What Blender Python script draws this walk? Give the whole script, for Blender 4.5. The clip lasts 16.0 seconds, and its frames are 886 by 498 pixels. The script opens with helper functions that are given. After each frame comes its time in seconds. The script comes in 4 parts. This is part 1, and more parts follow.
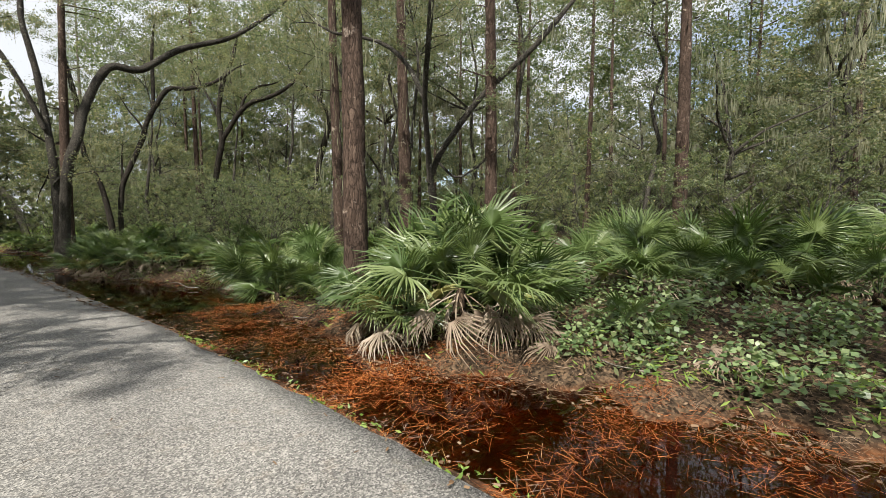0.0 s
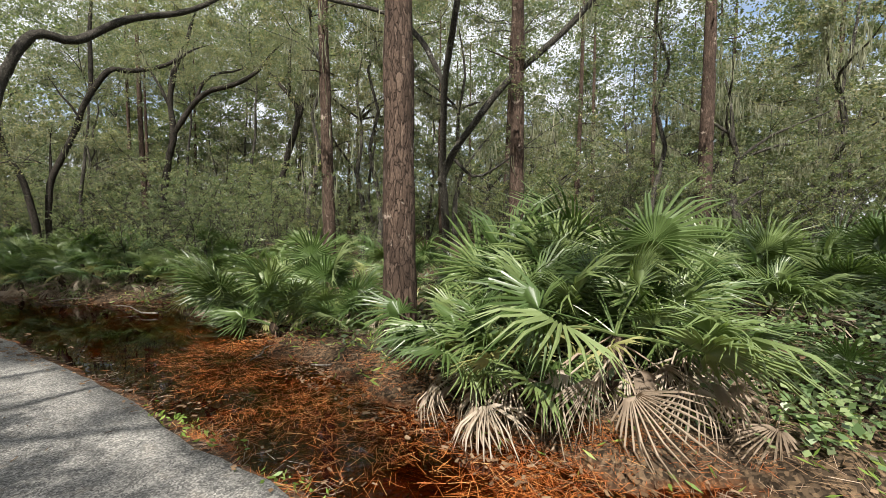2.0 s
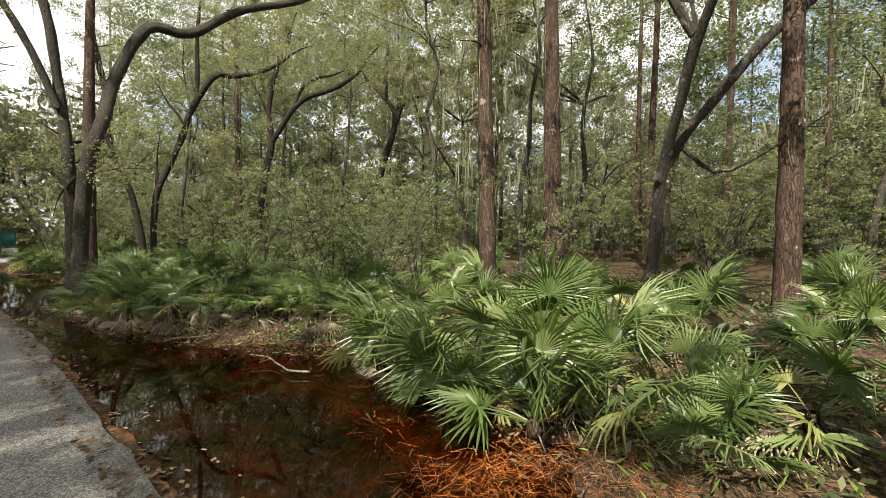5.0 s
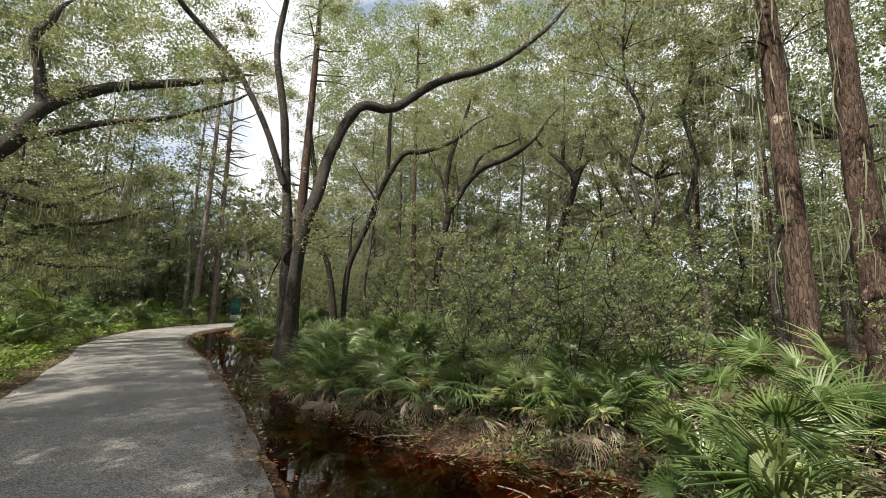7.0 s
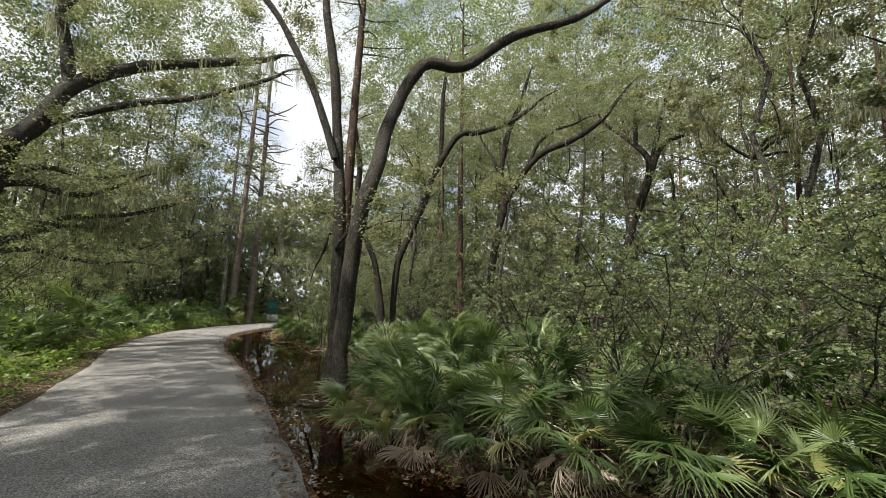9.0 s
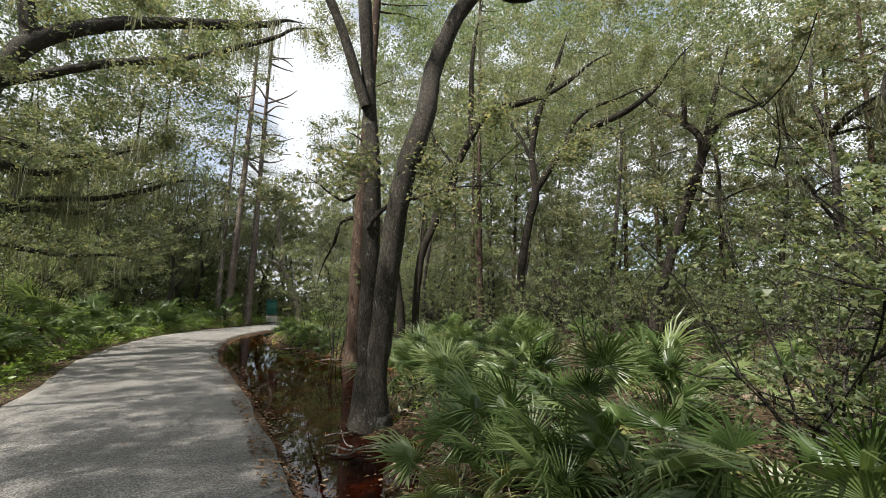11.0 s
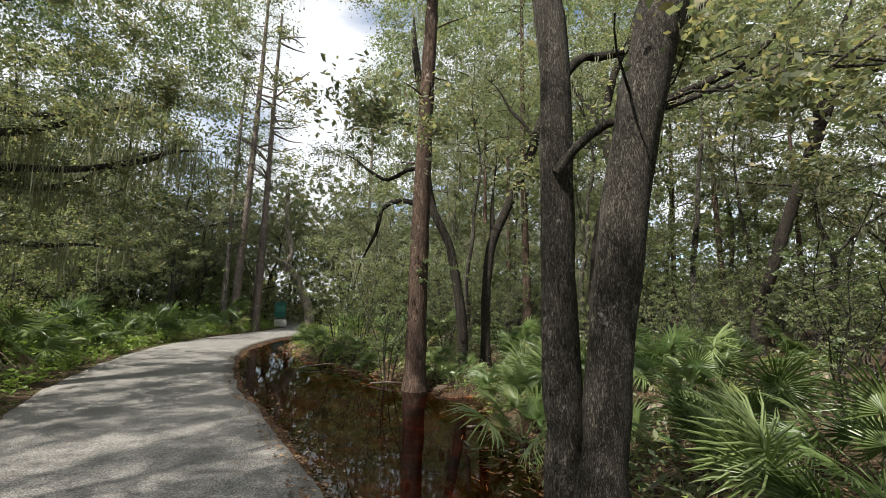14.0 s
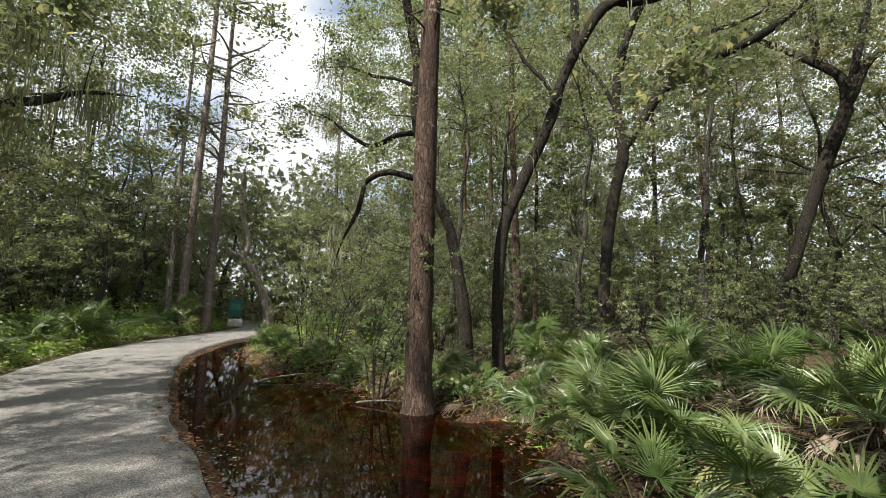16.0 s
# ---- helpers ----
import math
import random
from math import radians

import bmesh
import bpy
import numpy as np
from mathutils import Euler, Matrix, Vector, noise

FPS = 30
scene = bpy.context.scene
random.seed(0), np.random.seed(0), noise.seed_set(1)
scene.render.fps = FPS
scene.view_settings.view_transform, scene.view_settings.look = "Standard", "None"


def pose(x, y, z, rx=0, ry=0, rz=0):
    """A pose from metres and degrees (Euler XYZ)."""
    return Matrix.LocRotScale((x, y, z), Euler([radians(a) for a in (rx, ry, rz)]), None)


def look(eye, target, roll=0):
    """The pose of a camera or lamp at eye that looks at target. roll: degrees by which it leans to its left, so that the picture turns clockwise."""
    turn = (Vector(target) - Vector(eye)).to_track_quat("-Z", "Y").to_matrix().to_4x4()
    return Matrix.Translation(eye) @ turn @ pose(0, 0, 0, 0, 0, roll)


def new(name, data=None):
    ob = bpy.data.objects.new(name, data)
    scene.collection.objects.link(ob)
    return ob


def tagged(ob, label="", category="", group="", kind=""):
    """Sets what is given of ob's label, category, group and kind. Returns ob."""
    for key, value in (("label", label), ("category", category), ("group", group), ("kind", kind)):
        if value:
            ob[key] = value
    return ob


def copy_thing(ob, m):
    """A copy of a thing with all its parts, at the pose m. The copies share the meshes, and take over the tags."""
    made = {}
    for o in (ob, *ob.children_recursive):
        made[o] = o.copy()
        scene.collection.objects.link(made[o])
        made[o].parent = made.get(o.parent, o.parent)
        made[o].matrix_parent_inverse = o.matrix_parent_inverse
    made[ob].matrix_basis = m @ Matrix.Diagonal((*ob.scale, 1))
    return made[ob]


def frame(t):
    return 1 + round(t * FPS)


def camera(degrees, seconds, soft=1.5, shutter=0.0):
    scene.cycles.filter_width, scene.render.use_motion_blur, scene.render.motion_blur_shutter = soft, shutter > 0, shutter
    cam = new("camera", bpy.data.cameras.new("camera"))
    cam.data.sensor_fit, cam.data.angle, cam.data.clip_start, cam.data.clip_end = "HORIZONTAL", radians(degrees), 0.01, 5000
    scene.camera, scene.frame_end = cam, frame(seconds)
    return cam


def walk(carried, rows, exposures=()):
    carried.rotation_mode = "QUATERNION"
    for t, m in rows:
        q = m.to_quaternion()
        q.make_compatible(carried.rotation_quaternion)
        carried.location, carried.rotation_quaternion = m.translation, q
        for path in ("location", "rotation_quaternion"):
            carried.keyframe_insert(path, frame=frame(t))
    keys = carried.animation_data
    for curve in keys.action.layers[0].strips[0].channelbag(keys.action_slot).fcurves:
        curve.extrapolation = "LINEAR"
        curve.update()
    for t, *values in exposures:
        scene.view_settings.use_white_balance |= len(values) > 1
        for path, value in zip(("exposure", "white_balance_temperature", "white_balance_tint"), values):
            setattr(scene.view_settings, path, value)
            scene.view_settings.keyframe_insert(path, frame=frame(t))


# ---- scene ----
cam = camera(92.2, 16.0, soft=0.7)
METRES, EYE, TILT, LEAN, TURN = 21.5, 1.58, -3.5, 0.0, 0.0
ROWS = [
    (0.0, 0.0, 0.0, 0.0, 0.0, 0.0, -0.0),
    (0.5, -0.011, 0.024, 0.0017, -4.59, -0.09, 0.25),
    (1.0, -0.0305, 0.0482, 0.0049, -5.13, 0.06, 0.01),
    (1.5, -0.0494, 0.0715, 0.0047, -5.38, 0.22, 0.08),
    (2.0, -0.0706, 0.0939, 0.0087, -5.73, 0.55, -0.03),
    (2.5, -0.0916, 0.1157, 0.0088, -6.0, 0.6, 0.08),
    (3.0, -0.1141, 0.1404, 0.0113, -5.19, 0.48, -0.03),
    (5.5, -0.2162, 0.2601, 0.0231, 4.56, 3.57, -0.96),
    (6.0, -0.2394, 0.28, 0.0234, 8.3, 10.29, -1.89),
    (6.5, -0.2653, 0.2989, 0.0248, 16.2, 11.48, -2.67),
    (7.0, -0.2844, 0.3201, 0.0247, 21.85, 11.33, -2.76),
    (7.5, -0.307, 0.3417, 0.027, 26.29, 11.21, -3.35),
    (8.0, -0.3317, 0.3592, 0.0274, 26.26, 11.35, -3.37),
    (8.5, -0.3576, 0.3788, 0.0292, 25.97, 11.21, -3.39),
    (11.0, -0.4855, 0.4818, 0.0354, 25.47, 11.14, -3.13),
    (11.5, -0.5125, 0.4992, 0.0347, 25.82, 11.06, -3.19),
    (12.0, -0.5419, 0.5141, 0.0366, 26.59, 11.44, -3.31),
    (12.5, -0.5688, 0.5278, 0.0364, 26.65, 11.36, -3.26),
    (13.0, -0.5978, 0.5448, 0.037, 26.71, 11.19, -3.29),
    (13.5, -0.6228, 0.5608, 0.0389, 26.68, 11.35, -3.07),
    (14.0, -0.6443, 0.5767, 0.0446, 25.37, 11.31, -2.99),
    (14.5, -0.67, 0.5927, 0.0464, 23.8, 11.26, -2.93),
    (15.0, -0.6917, 0.6137, 0.0466, 23.44, 11.12, -2.62),
    (15.5, -0.713, 0.6356, 0.0489, 23.24, 11.11, -2.67),
    (16.0, -0.7314, 0.6619, 0.0479, 20.36, 11.14, -2.26),
]
walk(cam, [(t, pose(0, 0, EYE, TILT, LEAN, TURN) @ pose(METRES * x, METRES * y, METRES * z, 90 + pitch, roll, yaw)) for t, x, y, z, yaw, pitch, roll in ROWS],
     [(0.0, 0.86, 6500, 10), (1.0, 0.92, 6500, 10), (3.0, 1.12, 6500, 10), (5.5, 1.26, 7200, 10), (6.5, 1.12, 6900, 10), (7.5, 1.02, 6600, 10), (11.0, 0.94, 6500, 10), (13.0, 0.92, 6500, 10), (16.0, 1.02, 6500, 10)])

# ---- world, sun ----
SUN = Vector((-0.20, -0.62, 0.76)).normalized()
world = bpy.data.worlds.new("world")
scene.world = world
world.use_nodes = True
wn, wl = world.node_tree.nodes, world.node_tree.links
wn.clear()
sky = wn.new("ShaderNodeTexSky")
sky.sky_type, sky.sun_disc = "NISHITA", False
sky.sun_elevation, sky.sun_rotation = math.asin(SUN.z), math.atan2(SUN.x, SUN.y)
sky.dust_density, sky.ozone_density = 1.5, 1.5
wco = wn.new("ShaderNodeTexCoord")
wmap = wn.new("ShaderNodeMapping")
wmap.inputs["Scale"].default_value = (1.0, 1.0, 2.2)
cloud = wn.new("ShaderNodeTexNoise")
cloud.inputs["Scale"].default_value, cloud.inputs["Detail"].default_value = 2.6, 9.0
cramp = wn.new("ShaderNodeValToRGB")
cramp.color_ramp.elements[0].position, cramp.color_ramp.elements[1].position = 0.33, 0.50
wmix = wn.new("ShaderNodeMixRGB")
wmix.inputs["Color2"].default_value = (5.2, 5.4, 5.7, 1)
wbg, wout = wn.new("ShaderNodeBackground"), wn.new("ShaderNodeOutputWorld")
wbg.inputs["Strength"].default_value = 0.1
wl.new(wco.outputs["Generated"], wmap.inputs["Vector"])
wl.new(wmap.outputs["Vector"], cloud.inputs["Vector"])
wl.new(cloud.outputs["Fac"], cramp.inputs["Fac"])
wl.new(cramp.outputs["Color"], wmix.inputs["Fac"])
wl.new(sky.outputs["Color"], wmix.inputs["Color1"])
wl.new(wmix.outputs["Color"], wbg.inputs["Color"])
wl.new(wbg.outputs["Background"], wout.inputs["Surface"])
sun = new("sun", bpy.data.lights.new("sun", "SUN"))
sun.data.energy, sun.data.angle, sun.data.color = 5.0, radians(0.55), (1.0, 0.95, 0.86)
sun.matrix_world = look(SUN * 60, (0, 0, 0))


# ---- materials ----
def node_material(name, rough=0.7, spec=0.3):
    m = bpy.data.materials.new(name)
    m.use_nodes = True
    b = m.node_tree.nodes["Principled BSDF"]
    b.inputs["Roughness"].default_value = rough
    b.inputs["Specular IOR Level"].default_value = spec
    return m, m.node_tree.nodes, m.node_tree.links, b


def ramp_of(n, stops):
    r = n.new("ShaderNodeValToRGB")
    e = r.color_ramp.elements
    while len(e) < len(stops):
        e.new(0.5)
    for k, (p, c) in enumerate(stops):
        e[k].position, e[k].color = p, (*c, 1)
    return r


def noise_of(n, l, scale, detail=4.0, vector=None, rough=0.55):
    t = n.new("ShaderNodeTexNoise")
    t.inputs["Scale"].default_value, t.inputs["Detail"].default_value, t.inputs["Roughness"].default_value = scale, detail, rough
    if vector is not None:
        l.new(vector, t.inputs["Vector"])
    return t


def mixed(n, l, fac, a, b, mode="MIX"):
    m = n.new("ShaderNodeMixRGB")
    m.blend_type = mode
    for socket, v in (("Fac", fac), ("Color1", a), ("Color2", b)):
        if isinstance(v, (int, float)):
            m.inputs[socket].default_value = v
        elif isinstance(v, tuple):
            m.inputs[socket].default_value = (*v, 1)
        else:
            l.new(v, m.inputs[socket])
    return m.outputs["Color"]


def bumped(n, l, b, height, strength, distance):
    k = n.new("ShaderNodeBump")
    k.inputs["Strength"].default_value, k.inputs["Distance"].default_value = strength, distance
    l.new(height, k.inputs["Height"])
    l.new(k.outputs["Normal"], b.inputs["Normal"])


def leaf_material(name, stops, glow=0.35, rough=0.42, spec=0.45, thing_shift=0.25):
    """Leaves: the colour varies from leaf to leaf and a little from plant to plant; light passes through."""
    m, n, l, b = node_material(name, rough, spec)
    geo, info = n.new("ShaderNodeNewGeometry"), n.new("ShaderNodeObjectInfo")
    add = n.new("ShaderNodeMath")
    add.operation = "MULTIPLY_ADD"
    add.inputs[1].default_value, add.inputs[2].default_value = thing_shift, 0.0
    l.new(info.outputs["Random"], add.inputs[0])
    sub = n.new("ShaderNodeMath")
    sub.operation = "MULTIPLY_ADD"
    sub.inputs[1].default_value = 1.0 - thing_shift
    l.new(geo.outputs["Random Per Island"], sub.inputs[0])
    l.new(add.outputs[0], sub.inputs[2])
    r = ramp_of(n, stops)
    l.new(sub.outputs[0], r.inputs["Fac"])
    l.new(r.outputs["Color"], b.inputs["Base Color"])
    tr = n.new("ShaderNodeBsdfTranslucent")
    l.new(mixed(n, l, 1.0, r.outputs["Color"], (1.25, 1.3, 0.8), "MULTIPLY"), tr.inputs["Color"])
    mx = n.new("ShaderNodeMixShader")
    mx.inputs["Fac"].default_value = glow
    l.new(b.outputs["BSDF"], mx.inputs[1])
    l.new(tr.outputs["BSDF"], mx.inputs[2])
    l.new(mx.outputs["Shader"], n["Material Output"].inputs["Surface"])
    return m


OAK_LEAF = leaf_material("oak_leaf", ((0.0, (0.077, 0.102, 0.062)), (0.4, (0.147, 0.172, 0.110)), (0.72, (0.230, 0.233, 0.155)), (0.93, (0.334, 0.290, 0.172)), (1.0, (0.334, 0.256, 0.185))), 0.5, 0.5, 0.32)
SHRUB_LEAF = leaf_material("shrub_leaf", ((0.0, (0.075, 0.108, 0.057)), (0.5, (0.156, 0.192, 0.099)), (0.85, (0.255, 0.269, 0.136)), (0.95, (0.413, 0.366, 0.176)), (1.0, (0.366, 0.271, 0.176))), 0.5, 0.45, 0.45)
PINE_LEAF = leaf_material("pine_needles", ((0.0, (0.08, 0.12, 0.05)), (0.6, (0.14, 0.19, 0.085)), (1.0, (0.24, 0.27, 0.14))), 0.45)
WEED_LEAF = leaf_material("weed_leaf", ((0.0, (0.099, 0.171, 0.033)), (0.5, (0.182, 0.275, 0.055)), (1.0, (0.319, 0.396, 0.099))), 0.4)
COVER_LEAF = leaf_material("vine_leaf", ((0.0, (0.06, 0.105, 0.04)), (0.6, (0.125, 0.19, 0.075)), (1.0, (0.26, 0.32, 0.15))), 0.3, 0.32, 0.6)
FROND = leaf_material("palmetto_green", ((0.0, (0.038, 0.073, 0.019)), (0.45, (0.086, 0.136, 0.039)), (0.8, (0.172, 0.225, 0.082)), (1.0, (0.292, 0.331, 0.172))), 0.33, 0.38, 0.6, 0.7)
FROND_YELLOW = leaf_material("palmetto_yellowing", ((0.0, (0.14, 0.18, 0.05)), (0.5, (0.24, 0.25, 0.09)), (1.0, (0.34, 0.31, 0.14))), 0.28, 0.4, 0.5, 0.5)
FROND_DEAD = leaf_material("palmetto_dead", ((0.0, (0.15, 0.105, 0.072)), (0.5, (0.31, 0.245, 0.185)), (1.0, (0.46, 0.405, 0.335))), 0.15, 0.7, 0.2, 0.5)
MOSS = leaf_material("spanish_moss_grey", ((0.0, (0.154, 0.165, 0.105)), (0.6, (0.253, 0.259, 0.182)), (1.0, (0.374, 0.363, 0.275))), 0.4, 0.9, 0.1)
NEEDLE = leaf_material("fallen_needles", ((0.0, (0.173, 0.048, 0.013)), (0.5, (0.365, 0.100, 0.023)), (0.85, (0.545, 0.195, 0.047)), (1.0, (0.64, 0.36, 0.14))), 0.1, 0.5, 0.3)
LITTER = leaf_material("leaf_litter", ((0.0, (0.056, 0.032, 0.017)), (0.5, (0.153, 0.095, 0.054)), (0.85, (0.258, 0.174, 0.109)), (1.0, (0.363, 0.270, 0.187))), 0.1, 0.75, 0.15)

STRAW = leaf_material("pale_pine_straw", ((0.0, (0.20, 0.125, 0.08)), (0.5, (0.29, 0.205, 0.145)), (1.0, (0.43, 0.33, 0.25))), 0.1, 0.7, 0.2)


def bark_material(name, dark, mid, pale, scale, stretch, depth, plates=False, lichen=(0.34, 0.35, 0.30), lichen_from=0.62):
    m, n, l, b = node_material(name, 0.9, 0.15)
    co, mp = n.new("ShaderNodeTexCoord"), n.new("ShaderNodeMapping")
    mp.inputs["Scale"].default_value = (1, 1, stretch)
    l.new(co.outputs["Object"], mp.inputs["Vector"])
    warp = noise_of(n, l, scale * 0.6, 3, mp.outputs["Vector"])
    v = mixed(n, l, 0.12 if plates else 0.05, mp.outputs["Vector"], warp.outputs["Color"], "ADD")
    vo = n.new("ShaderNodeTexVoronoi")
    vo.feature = "DISTANCE_TO_EDGE"
    vo.inputs["Scale"].default_value = scale
    l.new(v, vo.inputs["Vector"])
    cell = n.new("ShaderNodeTexVoronoi")
    cell.inputs["Scale"].default_value = scale
    l.new(v, cell.inputs["Vector"])
    edge = ramp_of(n, ((0.0, (0, 0, 0)), (0.05 if plates else 0.10, (0.75, 0.75, 0.75)), (0.4, (1, 1, 1))))
    l.new(vo.outputs["Distance"], edge.inputs["Fac"])
    fine = noise_of(n, l, scale * 5, 6, mp.outputs["Vector"], 0.7)
    big = noise_of(n, l, 1.1, 3, co.outputs["Object"])
    tone = mixed(n, l, 0.75 if plates else 0.55, cell.outputs["Color"], fine.outputs["Fac"])
    bw = n.new("ShaderNodeRGBToBW")
    l.new(tone, bw.inputs["Color"])
    r = ramp_of(n, ((0.25, dark), (0.5, mid), (0.75, pale)))
    l.new(bw.outputs["Val"], r.inputs["Fac"])
    grooves = mixed(n, l, edge.outputs["Color"], tuple(c * (0.9 if plates else 0.5) for c in dark), r.outputs["Color"])
    spots = noise_of(n, l, 3.3, 5, co.outputs["Object"], 0.7)
    sr = ramp_of(n, ((lichen_from, (0, 0, 0)), (lichen_from + 0.07, (1, 1, 1))))
    l.new(spots.outputs["Fac"], sr.inputs["Fac"])
    dim = mixed(n, l, 1.0, sr.outputs["Color"], edge.outputs["Color"], "MULTIPLY")
    col = mixed(n, l, dim, grooves, lichen)
    shade = ramp_of(n, ((0.3, (0.72, 0.70, 0.68)), (0.7, (1.2, 1.17, 1.12))))
    l.new(big.outputs["Fac"], shade.inputs["Fac"])
    l.new(mixed(n, l, 1.0, col, shade.outputs["Color"], "MULTIPLY"), b.inputs["Base Color"])
    bumped(n, l, b, mixed(n, l, 0.3, edge.outputs["Color"], fine.outputs["Fac"]), 1.0, depth)
    return m


OAK_BARK = bark_material("oak_bark", (0.046, 0.042, 0.036), (0.098, 0.091, 0.079), (0.20, 0.188, 0.164), 74, 0.28, 0.024, False, (0.40, 0.41, 0.37), 0.61)
PINE_BARK = bark_material("pine_bark", (0.028, 0.020, 0.016), (0.074, 0.051, 0.040), (0.19, 0.14, 0.112), 19, 0.26, 0.026, True, (0.38, 0.32, 0.275), 0.62)
# oak bark with the shade of the inner woods put into its colour
SHADED_BARK = bark_material("shaded_oak_bark", (0.022, 0.019, 0.016), (0.048, 0.042, 0.035), (0.10, 0.09, 0.076), 60, 0.28, 0.018, False, (0.22, 0.22, 0.19), 0.68)
GREY_PINE = bark_material("grey_pine_bark", (0.10, 0.082, 0.072), (0.19, 0.155, 0.137), (0.33, 0.29, 0.26), 15, 0.26, 0.014, True, (0.40, 0.37, 0.33), 0.58)
# colour lightened to stand for sun on the leaning trunk
SUNLIT_BARK = bark_material("sunlit_bark", (0.24, 0.21, 0.18), (0.42, 0.38, 0.33), (0.60, 0.55, 0.49), 12, 0.3, 0.008)
FIBRE = bark_material("palmetto_fibre", (0.035, 0.025, 0.018), (0.085, 0.060, 0.042), (0.17, 0.13, 0.09), 42, 0.3, 0.012)
DEAD_WOOD = bark_material("grey_dead_wood", (0.09, 0.08, 0.07), (0.20, 0.18, 0.16), (0.34, 0.31, 0.28), 14, 0.12, 0.008)


def asphalt_material():
    m, n, l, b = node_material("worn_asphalt", 0.88, 0.25)
    co = n.new("ShaderNodeTexCoord")
    v = co.outputs["Object"]
    grit = n.new("ShaderNodeTexVoronoi")
    grit.inputs["Scale"].default_value = 95
    l.new(v, grit.inputs["Vector"])
    g = n.new("ShaderNodeRGBToBW")
    l.new(grit.outputs["Color"], g.inputs["Color"])
    stones = ramp_of(n, ((0.1, (0.07, 0.068, 0.066)), (0.5, (0.172, 0.168, 0.16)), (0.9, (0.37, 0.356, 0.333))))
    l.new(g.outputs["Val"], stones.inputs["Fac"])
    patch = noise_of(n, l, 0.9, 5, v, 0.6)
    tone = ramp_of(n, ((0.3, (0.70, 0.69, 0.68)), (0.7, (1.12, 1.11, 1.08))))
    l.new(patch.outputs["Fac"], tone.inputs["Fac"])
    col = mixed(n, l, 1.0, stones.outputs["Color"], tone.outputs["Color"], "MULTIPLY")
    dust = noise_of(n, l, 5.0, 6, v, 0.7)
    dr = ramp_of(n, ((0.55, (0, 0, 0)), (0.75, (0.35, 0.35, 0.35))))
    l.new(dust.outputs["Fac"], dr.inputs["Fac"])
    col = mixed(n, l, dr.outputs["Color"], col, (0.25, 0.20, 0.15))
    l.new(col, b.inputs["Base Color"])
    h = mixed(n, l, 0.4, grit.outputs["Distance"], noise_of(n, l, 160, 2, v).outputs["Fac"])
    bumped(n, l, b, h, 0.7, 0.006)
    return m


ASPHALT = asphalt_material()


def ground_material():
    """Dark leaf mould with sandy patches; rust-red needle bed where the ground lies under water; grass beyond the road's other side."""
    m, n, l, b = node_material("forest_floor", 0.92, 0.15)
    co, geo = n.new("ShaderNodeTexCoord"), n.new("ShaderNodeNewGeometry")
    v = co.outputs["Object"]
    a = noise_of(n, l, 0.8, 6, v, 0.65)
    f = noise_of(n, l, 14, 6, v, 0.75)
    base = ramp_of(n, ((0.3, (0.026, 0.019, 0.013)), (0.5, (0.062, 0.045, 0.03)), (0.66, (0.12, 0.088, 0.062)), (0.8, (0.22, 0.165, 0.12))))
    l.new(mixed(n, l, 0.5, a.outputs["Fac"], f.outputs["Fac"]), base.inputs["Fac"])
    bits = n.new("ShaderNodeTexVoronoi")
    bits.inputs["Scale"].default_value = 38
    l.new(mixed(n, l, 0.03, v, f.outputs["Color"], "ADD"), bits.inputs["Vector"])
    bb = n.new("ShaderNodeRGBToBW")
    l.new(bits.outputs["Color"], bb.inputs["Color"])
    flakes = ramp_of(n, ((0.25, (0.35, 0.33, 0.30)), (0.55, (1.0, 0.95, 0.9)), (0.8, (1.9, 1.75, 1.55))))
    l.new(bb.outputs["Val"], flakes.inputs["Fac"])
    soil = mixed(n, l, 1.0, base.outputs["Color"], flakes.outputs["Color"], "MULTIPLY")
    bed = ramp_of(n, ((0.36, (0.018, 0.010, 0.006)), (0.5, (0.075, 0.030, 0.012)), (0.64, (0.30, 0.105, 0.032))))
    l.new(mixed(n, l, 0.5, noise_of(n, l, 2.2, 5, v).outputs["Fac"], f.outputs["Fac"]), bed.inputs["Fac"])
    sep = n.new("ShaderNodeSeparateXYZ")
    l.new(geo.outputs["Position"], sep.inputs["Vector"])
    wet = n.new("ShaderNodeMapRange")
    wet.inputs["From Min"].default_value, wet.inputs["From Max"].default_value = -0.05, -0.13
    l.new(sep.outputs["Z"], wet.inputs["Value"])
    l.new(mixed(n, l, wet.outputs["Result"], soil, bed.outputs["Color"]), b.inputs["Base Color"])
    bumped(n, l, b, mixed(n, l, 0.4, f.outputs["Fac"], bb.outputs["Val"]), 1.0, 0.04)
    return m


GROUND = ground_material()


